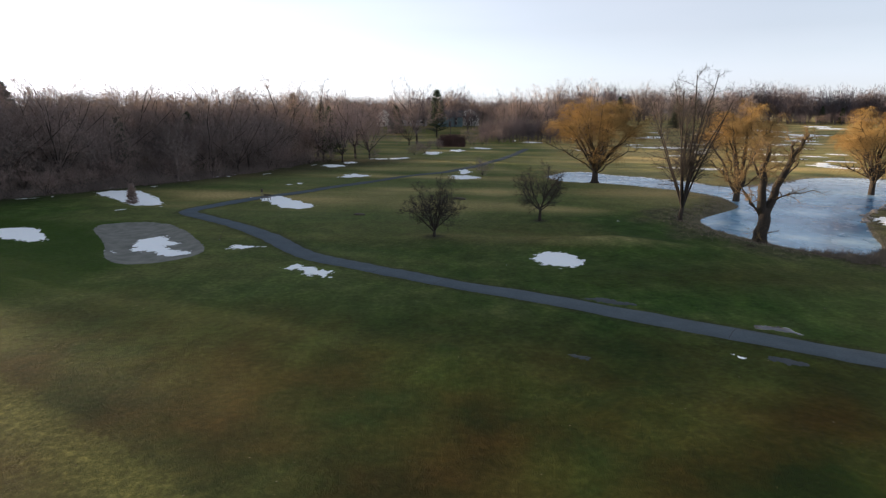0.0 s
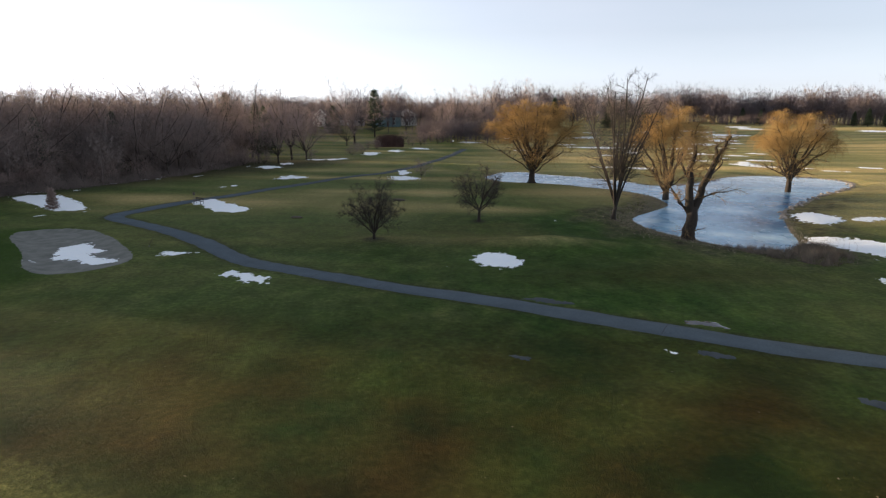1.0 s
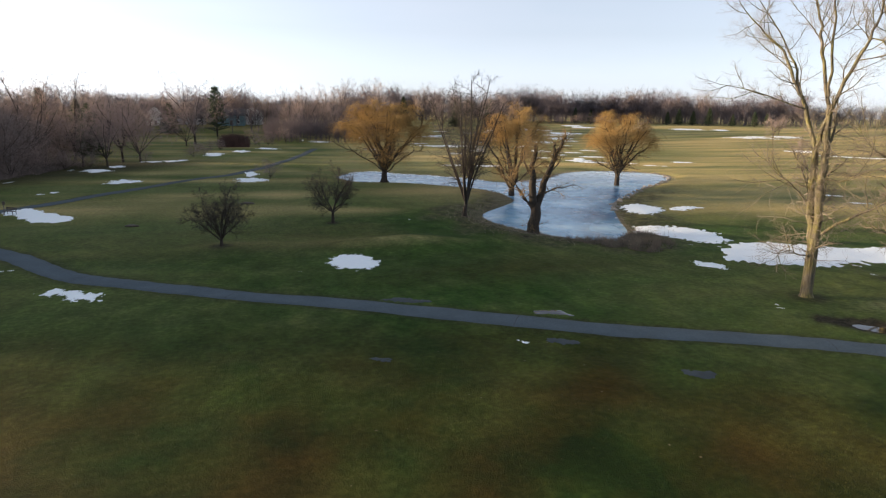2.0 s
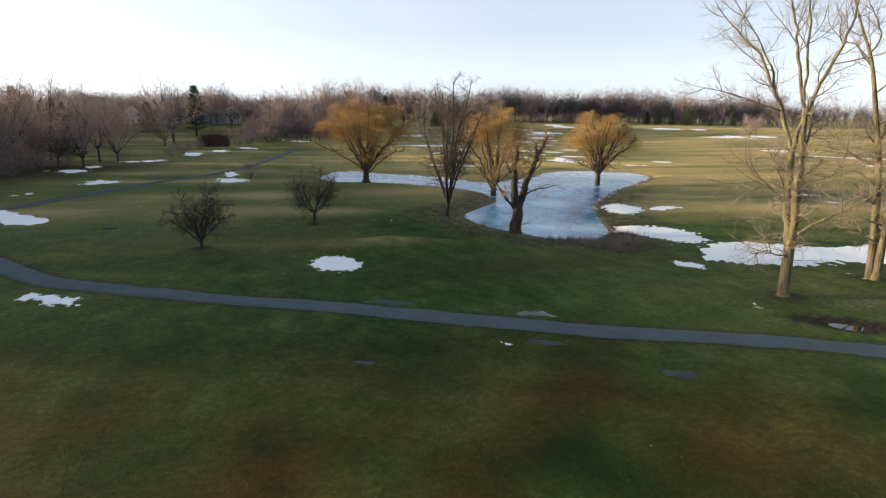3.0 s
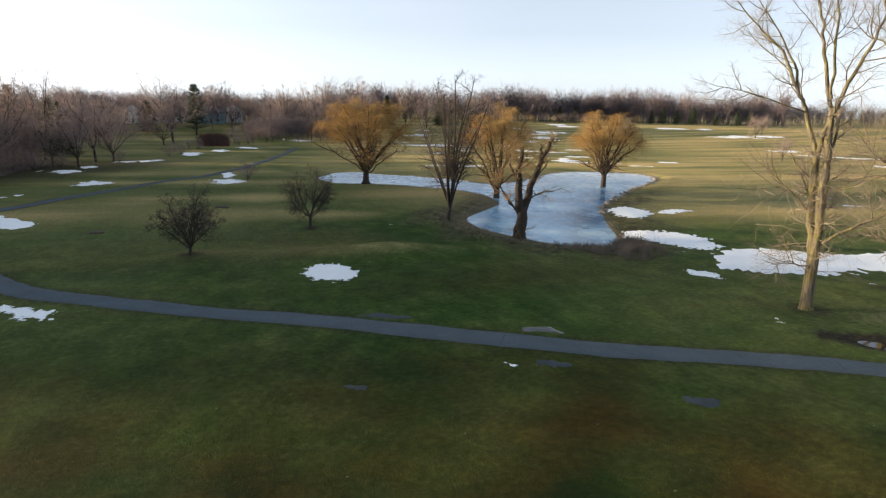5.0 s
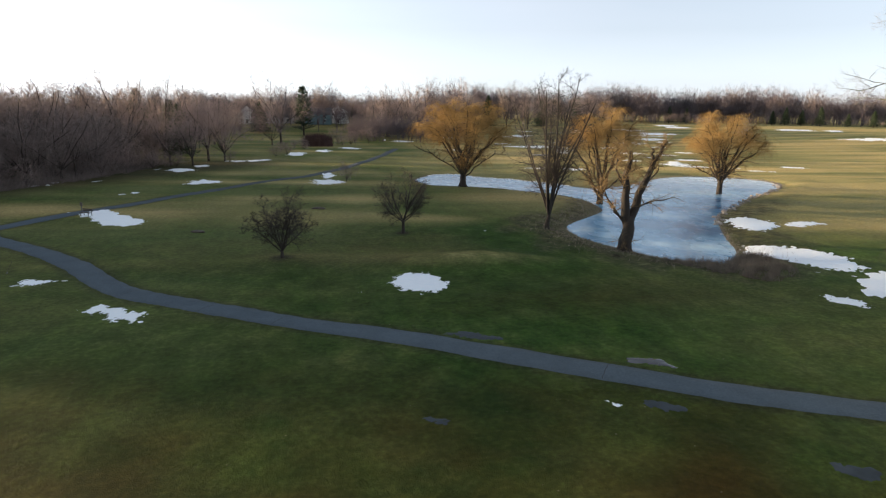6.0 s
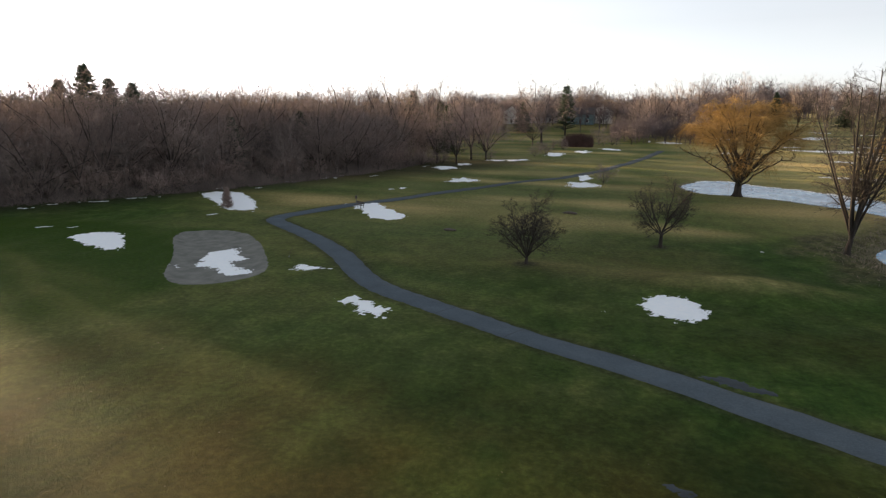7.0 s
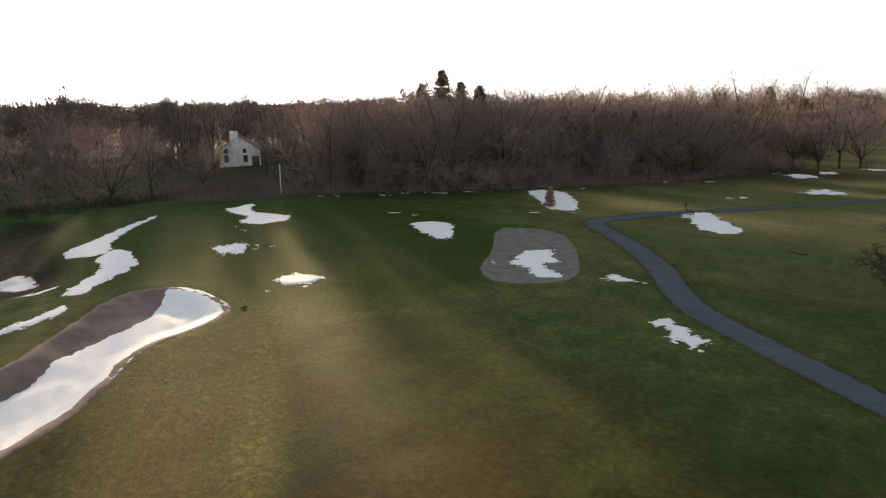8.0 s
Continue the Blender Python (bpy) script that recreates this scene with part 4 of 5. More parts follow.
bushes = [bushy("bare_shrub", 46 + k, 5.2 + 0.9 * k, 0.07, 0.04, 9, 0.95, (6, 6, 5), (0.48, 0.5, 0.6), BARK_WOODS, TWIG, "dense leafless brown shrub at the edge of the wood", "shrubs along the wood", 0.1, 58, 0.015, category="shrub") for k in range(2)]
rng = random.Random(5)
spots = []
EDGE = [(-84, 44), (-79, 62), (-68, 77), (-59, 90), (-51, 105), (-46, 116), (-41, 137), (-40, 156)]
for (ax, ay), (bx, by) in zip(EDGE, EDGE[1:]):
    ln = math.hypot(bx - ax, by - ay)
    nx, ny = -(by - ay) / ln, (bx - ax) / ln
    for _ in range(int(ln * 1.15)):
        t, dpt = rng.random(), 3.0 + 42 * rng.random() ** 1.2
        spots.append((ax + (bx - ax) * t + nx * dpt, ay + (by - ay) * t + ny * dpt))
placed = 0
for x, y in spots:
    if -150 < x and not (x < -82 and y < 64 - (x + 82) * 0.45):
        k = kinds[placed % len(kinds)]
        m = Matrix.LocRotScale((x, y, H(x, y) - 0.05), Euler((0, 0, rng.uniform(0, 6.28))), (1, 1, 1))
        s = rng.uniform(0.9, 1.38)
        if placed < len(kinds):
            ob = k
            ob.matrix_basis = m
        else:
            ob = copy_thing(k, m)
        ob.scale = (s * 1.05, s * 1.05, s)
        placed += 1
for k, (x, y, sc) in enumerate([(-18.3, 174.7, 0.72), (-15.9, 181.4, 0.66), (-13.0, 205, 0.6), (-27, 158, 0.5), (-36, 146, 0.8), (-39.5, 141, 0.9), (1.5, 232, 0.9), (-1.5, 228, 0.7)]):
    ob = copy_thing(bushes[k % 2], Matrix.LocRotScale((x, y, H(x, y) - 0.05), Euler((0, 0, k * 1.3)), (1, 1, 1)))
    ob.scale = (sc * 1.2, sc * 1.2, sc)
    tagged(ob, "low dark leafless shrub standing on the turf")
rng = random.Random(6)
for k in range(64):
    seg = rng.randrange(1, len(EDGE) - 1)
    (ax, ay), (bx, by) = EDGE[seg], EDGE[seg + 1]
    ln, t, dpt = math.hypot(bx - ax, by - ay), rng.random(), 0.5 + 9 * rng.random()
    x, y = ax + (bx - ax) * t - (by - ay) / ln * dpt, ay + (by - ay) * t + (bx - ax) / ln * dpt
    m = Matrix.LocRotScale((x, y, H(x, y) - 0.05), Euler((0, 0, rng.uniform(0, 6.28))), (1, 1, 1))
    ob = copy_thing(bushes[k % 2], m) if k > 1 else bushes[k]
    ob.matrix_basis = m
    s = rng.uniform(0.6, 1.2)
    ob.scale = (s * 1.1, s * 1.1, s)


def spikes(name, label, category, seed, mat, spots, lengths, thick, lean, parent=None):
    """Countless thin upright shoots in one mesh."""
    rs = np.random.RandomState(seed)
    p = np.array(spots, float)
    p = np.column_stack([p, ground_height(p[:, 0], p[:, 1]) - 0.03])
    ln = rs.uniform(lengths[0], lengths[1], len(p))
    d = np.column_stack([rs.normal(0, lean, len(p)), rs.normal(0, lean, len(p)), np.ones(len(p))])
    d /= np.linalg.norm(d, axis=1)[:, None]
    L = Limbs()
    L.cones = np.column_stack([p, p + d * ln[:, None], np.full(len(p), thick) * rs.uniform(0.6, 1.4, len(p))])
    L.cones = L.cones.tolist()
    v, f = L.arrays()
    return tagged(mesh_object(name, v, f, mat, smooth=False), label, category, kind="stuff")


def brush_spots(seed, edge, per_metre, depth, clump=6):
    r = random.Random(seed)
    out = []
    for (ax, ay), (bx, by) in zip(edge, edge[1:]):
        ln = math.hypot(bx - ax, by - ay)
        nx, ny = -(by - ay) / ln, (bx - ax) / ln
        for _ in range(int(ln * per_metre / clump)):
            t, dpt = r.random(), depth * r.random() ** 1.4
            cx, cy = ax + (bx - ax) * t + nx * dpt, ay + (by - ay) * t + ny * dpt
            out += [(cx + r.gauss(0, 0.6), cy + r.gauss(0, 0.6)) for _ in range(clump)]
    return out


spikes("brush", "thicket of bare brown brush under the woods", "brush", 7, UNDER_TWIG, brush_spots(8, EDGE, 170, 30, 12), (0.5, 2.4), 0.02, 1.0)

spikes("thicket", "tall bare saplings filling the dense wood", "thicket", 9, UNDER_TWIG, brush_spots(10, EDGE, 90, 42, 9), (1.5, 4.5), 0.024, 0.8)


def far_woods(name, label, seed, spots, twigs, low, high, mat=HAZED_TWIG):
    """Many small bare trees in one mesh, for woods too far to tell apart."""
    rs = np.random.RandomState(seed)
    protos = []
    for k in range(5):
        c = []
        mid, broad, foot = rs.uniform(0.42, 0.6), rs.uniform(0.3, 0.42), rs.uniform(0.0, 0.1)
        for _ in range(twigs):
            u = rs.normal(0, 1, 3)
            out = rs.uniform(0, 1) ** 0.7
            u *= out / np.linalg.norm(u)
            a, e = math.atan2(u[1], u[0]), u[2]
            lump = 1 + 0.13 * math.sin(3 * a + k) * math.cos(2.2 * e + k)
            q = np.array([broad * u[0] * lump, broad * u[1] * lump, mid + ((1 - mid) * e * lump if e > 0 else (mid - foot) * e)])
            p = q * np.array([0.74, 0.74, 1.0]) - np.array([0, 0, 0.05 + 0.04 * e]) + rs.normal(0, 0.035, 3)
            c.append((*p, *q, rs.uniform(0.8, 1.3) * (0.0095 - 0.0068 * out)))
        for _ in range(7):
            a, w = rs.uniform(0, 6.28), rs.uniform(0.1, 0.26)
            c.append((0, 0, rs.uniform(0.08, 0.25), w * math.cos(a), w * math.sin(a), rs.uniform(0.65, 0.95), 0.0045))
        c.append((0, 0, -0.01, 0, 0, 0.85, 0.011))
        L = Limbs()
        L.cones = c
        v, f = L.arrays()
        protos.append((np.array(v), np.array(f)))
    V, F, n = [], [], 0
    for k, (x, y) in enumerate(spots):
        v, f = protos[k % 5]
        a, s = rs.uniform(0, 6.28), rs.uniform(low, high) * (1 + 0.16 * float(ripple(np.array(x), np.array(y), 70, 61)))
        w = s * rs.uniform(0.8, 1.25)
        V.append(np.stack([x + w * (v[:, 0] * math.cos(a) - v[:, 1] * math.sin(a)), y + w * (v[:, 0] * math.sin(a) + v[:, 1] * math.cos(a)), v[:, 2] * s + H(x, y)], -1))
        F.append(f + n)
        n += len(v)
    ob = mesh_object(name, np.concatenate(V), np.concatenate(F), mat, smooth=False)
    return tagged(ob, label, "woods", kind="stuff")


def band(seed, bearing0, bearing1, near, far, count):
    r = random.Random(seed)
    out = []
    for _ in range(count):
        a, d = radians(r.uniform(bearing0, bearing1)), r.uniform(near, far)
        out.append((math.sin(a) * d, math.cos(a) * d))
    return out


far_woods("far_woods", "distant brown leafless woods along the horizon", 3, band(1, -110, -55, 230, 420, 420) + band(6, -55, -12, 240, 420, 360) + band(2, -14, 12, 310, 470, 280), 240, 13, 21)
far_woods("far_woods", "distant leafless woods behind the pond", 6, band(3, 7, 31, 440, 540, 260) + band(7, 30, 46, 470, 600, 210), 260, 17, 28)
far_woods("thicket", "low leafless thicket along the edge of the far woods", 8, band(8, 3, 31, 424, 440, 150) + band(9, 28, 46, 455, 470, 100), 150, 3.5, 9)
# haze on these woods comes only from their tinted twig colour
far_woods("far_woods", "distant leafless woods behind the far fairways, blue haze in their colour", 4, band(4, -120, 100, 620, 900, 800) + band(5, 28, 78, 560, 760, 520), 120, 14, 23, HAZE_BLUE_TWIG)


r = random.Random(12)
under = []
for (ax, ay), (bx, by) in zip(EDGE, EDGE[1:]):
    ln = math.hypot(bx - ax, by - ay)
    for _ in range(int(ln * 1.5)):
        t, dpt = r.random(), 2.0 + 34 * r.random()
        ux, uy = ax + (bx - ax) * t - (by - ay) / ln * dpt, ay + (by - ay) * t + (bx - ax) / ln * dpt
        if abs((uy - 9.8) * 132 + (ux - 1) * 67.7) / 148 > 9 and uy > 70:
            under.append((ux, uy))
far_woods("understorey", "dense tangle of leafless saplings filling the wood", 13, under, 420, 8, 14, UNDER_TWIG)
r = random.Random(14)
far_woods("thicket", "brown leafless thicket before far houses", 15, [(r.uniform(0, 48), r.uniform(246, 300)) for _ in range(120)] + [(r.uniform(-70, 0), r.uniform(352, 375)) for _ in range(70)] + [(r.uniform(-66, -44), r.uniform(165, 290)) for _ in range(60)], 300, 6, 12, HAZED_TWIG)


# ---- single trees of the middle distance ----
# reddish twigs, their colour lightened to imitate haze
TWIG_LAWN = simple("reddish_grey_twigs", (0.15, 0.115, 0.11), (0.32, 0.255, 0.24), 0.2, 0.95)
rounds = [bushy("bare_tree", 50 + k, 13.5 + k, 0.2, (0.16, 0.2, 0.13)[k], (8, 7, 9)[k], (0.85, 0.72, 0.95)[k], (7, 7, 6), (0.48, 0.52, 0.65), BARK_WOODS, TWIG_LAWN, "round-crowned bare tree on the turf", "scattered bare trees", 0.15, 56, 0.02) for k in range(3)]
for k, (x, y) in enumerate([(-36, 200), (-52, 214), (-25, 224)]):
    stand(rounds[k], x, y, k * 1.0)


def copy_tree(k, x, y, scale, turn, label="", wide=1.0):
    ob = copy_thing(rounds[k % 3] if y > 100 else kinds[k], Matrix.LocRotScale((x, y, H(x, y) - 0.05), Euler((0, 0, turn)), (1, 1, 1)))
    ob.scale = (scale * wide, scale * wide, scale)
    return tagged(ob, label or "bare leafless tree standing apart on the turf", group="scattered bare trees")


fan = bushy("fan_tree", 71, 19.5, 0.24, 0.1, 9, 0.42, (10, 6, 6), (0.3, 0.5, 0.65), BARK_WOODS, TWIG, "tall bare tree with a fan of upright branches", "tall bare trees", 0.3, 40, 0.018, 0.3, 0.6)
stand(fan, -48.5, 161)
for k, (x, y, sc) in enumerate([(-44, 167, 1.05), (-53, 166, 0.95), (-58, 246, 1.0), (18, 297, 1.15), (40, 330, 1.3), (62, 345, 1.3), (-88, 150, 1.05), (-100, 135, 1.0), (-110, 120, 0.95), (-70, 150, 0.9), (30, 318, 1.2), (88, 350, 1.25), (-66, 300, 1.1)]):
    ob = copy_thing(fan, Matrix.LocRotScale((x, y, H(x, y) - 0.05), Euler((0, 0, k * 1.7)), (1, 1, 1)))
    ob.scale = (sc, sc, sc)
for k, (x, y, sc) in enumerate([(-33.2, 148.5, 0.95), (-32.4, 160.7, 1.25), (-28.6, 160.5, 1.05), (-38, 149, 0.9), (-23.1, 234, 1.75), (12, 285, 1.3), (18, 296, 1.5), (26, 300, 1.4), (33, 290, 1.3), (-44, 225, 1.25), (-52, 232, 1.3), (-60, 215, 1.2), (-3, 235, 0.5), (3, 237, 0.45), (8, 240, 0.5),
                                (-16, 204, 0.28), (-13.5, 206, 0.3), (-19, 196, 0.25), (156, 151, 0.62), (160, 240, 0.8), (240, 250, 0.9), (255, 262, 0.8), (120, 330, 1.4), (132, 345, 1.5), (108, 340, 1.5), (144, 350, 1.45), (96, 335, 1.4),
                                (0.6, 119, 0.3), (-56, 330, 1.2), (-46, 336, 1.1), (-62, 322, 1.2), (-29, 336, 1.0), (2, 330, 1.1), (10, 322, 1.2), (-24, 342, 1.0), (-55, 250, 1.2), (-62, 262, 1.2)]):
    copy_tree(k % 5, x, y, sc, k * 1.9, "slim bare sapling on the turf" if sc < 0.32 else "")
rng = random.Random(78)
for k in range(20):
    copy_tree(k % 5, rng.uniform(-75, 40), rng.uniform(362, 400), rng.uniform(0.7, 1.15), k * 2.3, "bare leafless tree before far houses", 1.15)
rng = random.Random(77)
for k in range(60):
    x, y = rng.uniform(-170, -92), rng.uniform(-45, 72)
    off = abs((y - 10) + (x - 1) * 0.511) / 1.123
    if off > 4.5 and not (x > -97 and y > 40):
        copy_tree(k % 5, x, y, rng.uniform(0.55, 0.95), k * 2.2, "bare leafless tree in rough ground by a ditch", 1.1)
for k, (x, y, sc) in enumerate([(-146, 78, 0.8), (-149, 85, 0.85), (-144, 91, 0.8), (-153, 74, 0.8), (-140, 97, 0.75), (-157, 92, 0.9), (-135, 92, 0.7), (-162, 80, 0.9)]):
    ob = copy_thing(fan, Matrix.LocRotScale((x, y, H(x, y) - 0.05), Euler((0, 0, k * 1.3)), (1, 1, 1)))
    ob.scale = (sc * 1.25, sc * 1.25, sc)
spikes("brush", "tangled brown brush in rough ground beyond the green", "brush", 27, TWIG, brush_spots(28, [(-92, -40), (-95, 0), (-96, 30), (-100, 58)], 60, 60, 14), (0.6, 3.0), 0.025, 0.8)
spikes("brush", "low tangled brown brush along a ditch", "brush", 17, TWIG_DARK, brush_spots(18, [(-54, 3), (-58, 13), (-66, 18), (-78, 20), (-95, 22)], 110, 6, 10) + brush_spots(19, [(-86, 26), (-90, 44), (-88, 60)], 120, 14, 10), (0.4, 1.8), 0.02, 0.5)


r = random.Random(29)
behind = [(-1 + d * math.sin(a), 10 + d * math.cos(a)) for a, d in ((radians(r.uniform(-88, -48)), r.uniform(172, 225)) for _ in range(190))]
far_woods("far_woods", "leafless brown wood behind a white house", 31, behind, 220, 16, 21.5, UNDER_TWIG)
scrub = [(r.uniform(-165, -92), r.uniform(-40, 74)) for _ in range(210)]
far_woods("scrub", "tangle of leafless brown scrub beyond the green", 30, [(x, y) for x, y in scrub if abs((y - 10) + (x - 1) * 0.511) / 1.123 > 5.5 and not (x > -98 and y > 38)], 260, 3.5, 8, UNDER_TWIG)


# ---- evergreens ----
def conifer(name, seed, height, width, whorls, per, label, droop=-0.25, clear=0.06, needles=None, full=0.8):
    rng = random.Random(seed)
    wood, fine = Limbs(), Limbs()
    wood.tube([Vector((0, 0, -0.3)), Vector((0, 0, height * 0.4)), Vector((0, 0, height * 0.97))], 0.02 * height, 0.03, 7)
    for w in range(whorls):
        t = (w + rng.random() * 0.6) / whorls
        z = height * (clear + (1 - clear) * t)
        for b in range(per):
            a = b * 6.28 / per + w * 1.3 + rng.uniform(-0.25, 0.25)
            ln = width * 0.5 * (1 - t) ** full * rng.uniform(0.7, 1.15) + 0.15
            d = Vector((math.cos(a), math.sin(a), droop + 0.5 * t)).normalized()
            p = Vector((0, 0, z + rng.uniform(-1.1, 0.8) * height / whorls * (1.1 - 0.7 * t)))
            q = p + d * ln + Vector((0, 0, ln * 0.12))
            wood.tube([p, p.lerp(q, 0.5), q], 0.03 + 0.01 * ln, 0.01, 3)
            for k in range(int(10 + 9 * ln)):
                u = rng.uniform(0.2, 1.02)
                c = p.lerp(q, u)
                e = Vector((rng.gauss(0, 1), rng.gauss(0, 1), rng.gauss(-0.1, 0.7))).normalized() * rng.uniform(0.3, 0.75) * (0.5 + 0.04 * height)
                fine.cone(c, c + e, rng.uniform(0.04, 0.09) * (0.5 + 0.05 * height))
    for _ in range(12):
        fine.cone(Vector((0, 0, height * 0.93)), Vector((rng.gauss(0, 0.2), rng.gauss(0, 0.2), height)), 0.06)
    return finish_tree(name, wood, fine, BARK, needles or NEEDLE, label, "evergreens", "needles")


PINE = conifer("pine_tree", 61, 21.5, 9.5, 20, 7, "tall dark green pine with layered branches", 0.1, 0.16, None, 0.42)
stand(PINE, -19.7, 298)
SPRUCE = conifer("spruce_tree", 62, 18, 8.5, 34, 8, "dark green spruce standing among bare trees")
stand(SPRUCE, -41, 312).scale = (1.35, 1.35, 0.78)
FIR = conifer("fir_tree", 64, 19.5, 9.0, 30, 8, "small dark evergreen before the far woods", -0.1, 0.1, None, 0.8)
stand(FIR, 262, 366).scale = (0.6, 0.6, 0.46)
for k, (x, y, sc) in enumerate([(268, 362, 0.56), (276, 358, 0.5), (284, 352, 0.6), (296, 344, 0.4), (306, 336, 0.5), (311, 331, 0.44), (215, 385, 0.5), (206, 390, 0.55)]):
    ob = copy_thing(FIR, Matrix.LocRotScale((x, y, H(x, y) - 0.05), Euler((0, 0, k * 1.4)), (1, 1, 1)))
    ob.scale = (sc * 1.3, sc * 1.3, sc)
for k, (x, y, sc) in enumerate([(-91, 102, 1.1), (-90.5, 107, 0.98), (-87, 109, 0.94), (-94.5, 99.5, 0.95), (-59, 122, 0.66), (-66, 109, 0.6), (-57, 133, 0.62), (-57, 190, 0.95), (-50, 196, 0.8), (-43, 178, 0.75), (75, 340, 0.9), (130, 352, 0.9), (110, 356, 0.8)]):
    ob = copy_thing(SPRUCE, Matrix.LocRotScale((x, y, H(x, y) - 0.05), Euler((0, 0, k * 1.1)), (1, 1, 1)))
    ob.scale = (sc * 1.35, sc * 1.35, sc)
shrub = conifer("shrub", 63, 2.6, 1.5, 14, 7, "small reddish-brown conical shrub standing in snow", 0.2, 0.02, TWIG)
tagged(shrub, category="shrub", group="cone shrubs")
stand(shrub, -46.5, 77.5)

# ---- banks of the pond ----
r = random.Random(31)
bank = []
for i in range(len(POND)):
    a, b = POND[i], POND[(i + 1) % len(POND)]
    ln = float(np.linalg.norm(b - a))
    nx, ny = -(b[1] - a[1]) / ln, (b[0] - a[0]) / ln
    if a[1] < 96 and a[0] < 41:
        for _ in range(int(ln * 90)):
            t, d = r.random(), abs(r.gauss(0, 2.1)) + 0.2
            bank.append((a[0] + (b[0] - a[0]) * t + nx * d, a[1] + (b[1] - a[1]) * t + ny * d))
    else:
        for _ in range(int(ln * 25)):
            t, d = r.random(), abs(r.gauss(0, 0.5)) + 0.1
            bank.append((a[0] + (b[0] - a[0]) * t + nx * d, a[1] + (b[1] - a[1]) * t + ny * d))
inside = signed_distance(np.array(bank)[:, 0], np.array(bank)[:, 1], POND)
if inside.mean() < 0:
    bank = [tuple(p) for p in np.array(bank)[inside > 0]]
else:
    bank = [tuple(p) for p in np.array(bank)[inside > 0.1]]
spikes("bank_grass", "dry straw-coloured grass along the pond bank", "dry grass", 32, STRAW, bank, (0.12, 0.42), 0.022, 0.8)
REED_BED = smooth_loop([(31, 57), (33.5, 56), (37, 56.2), (40.2, 58), (40.6, 54.5), (38.8, 50), (35.5, 48.6), (33.4, 51), (31, 54.5)], 4)
reeds, tall_reeds = [], []
while len(reeds) + len(tall_reeds) < 5600:
    cx, cy = r.uniform(30, 42), r.uniform(47, 59)
    if signed_distance(np.array([cx]), np.array([cy]), REED_BED)[0] < 0.2:
        (tall_reeds if r.random() < 0.3 else reeds).extend([(cx + r.gauss(0, 0.2), cy + r.gauss(0, 0.2)) for _ in range(22)])
spikes("reeds", "tall tufts of dry pale reeds at the pond edge", "reeds", 35, REED, [p for p in tall_reeds if signed_distance(np.array([p[0]]), np.array([p[1]]), POND)[0] > -0.4], (0.35, 0.95), 0.022, 0.45)
rd = signed_distance(np.array(reeds)[:, 0], np.array(reeds)[:, 1], POND)
spikes("reeds", "dense stand of dry brown reeds at the pond edge", "reeds", 33, REED, [p for p, q in zip(reeds, rd) if q > -0.6], (0.2, 0.85), 0.014, 0.45)


def rock_mesh(seed):
    bm = bmesh.new()
    bmesh.ops.create_icosphere(bm, subdivisions=1, radius=0.5)
    rs = random.Random(seed)
    for v in bm.verts:
        v.co *= rs.uniform(0.75, 1.15)
        v.co.z *= 0.65
    me = bpy.data.meshes.new("rock")
    bm.to_mesh(me)
    bm.free()
    me.materials.append(ROCK)
    return me


ROCKS = [rock_mesh(k) for k in range(5)]
stone_bank = tagged(new("stone_bank"), "rough row of grey stones edging the pond", "stone edging")
line = [p for p in POND if p[0] > 46 and not (p[1] > 124 and p[0] < 80)]
for i, (a, b) in enumerate(zip(line, line[1:])):
    if np.linalg.norm(b - a) > 6:
        continue
    for k in range(int(np.linalg.norm(b - a) * 1.7)):
        t = r.random()
        x, y = a[0] + (b[0] - a[0]) * t + r.gauss(0.2, 0.35), a[1] + (b[1] - a[1]) * t + r.gauss(-0.2, 0.35)
        ob = new("rock", r.choice(ROCKS))
        sc = r.uniform(0.3, 0.8)
        ob.matrix_basis = Matrix.LocRotScale((x, y, max(H(x, y), ICE_LEVEL) + 0.1 * sc), Euler((r.uniform(-0.4, 0.4), r.uniform(-0.4, 0.4), r.uniform(0, 6))), (sc * r.uniform(0.8, 1.4), sc, sc * r.uniform(0.6, 1)))
        ob.parent = stone_bank

# ---- turf details ----
tufts = []
r = random.Random(41)
for _ in range(9000):
    x, y = r.uniform(-42, -14), r.uniform(10, 34)
    if (x + 16.5) * 10.5 + (y - 19.6) * 16.5 < -6 and y - 19.6 > (x + 16.5) * -1.1 - 12:
        tufts.append((x, y))
td = signed_distance(np.array(tufts)[:, 0], np.array(tufts)[:, 1], TRAP_LONG)
TUFT = simple("pale_rough_grass", (0.07, 0.065, 0.012), (0.21, 0.165, 0.055), 1.2, 0.9)
spikes("rough_grass", "pale tufted rough grass beside a bunker", "grass", 42, TUFT, [p for p, q in zip(tufts, td) if q > 0.2], (0.03, 0.09), 0.025, 1.3)
blades = [(r.uniform(-60, 62), 12 + 60 * r.random() ** 1.5) for _ in range(60000)]
bp = np.array(blades)
road_near = np.full(len(bp), 99.0)
for a in ROAD[::2]:
    road_near = np.minimum(road_near, np.hypot(bp[:, 0] - a[0], bp[:, 1] - a[1]))
ok = (road_near > 1.7) & (local_distance(bp[:, 0], bp[:, 1], POND, 4) > 0.5) & (local_distance(bp[:, 0], bp[:, 1], TRAP_FLAT, 4) > 0.2) & (local_distance(bp[:, 0], bp[:, 1], TRAP_LONG, 4) > 0.2)
spikes("turf_blades", "short dormant turf with scattered taller blades", "grass", 43, BLADE, bp[ok], (0.02, 0.08), 0.022, 1.2)


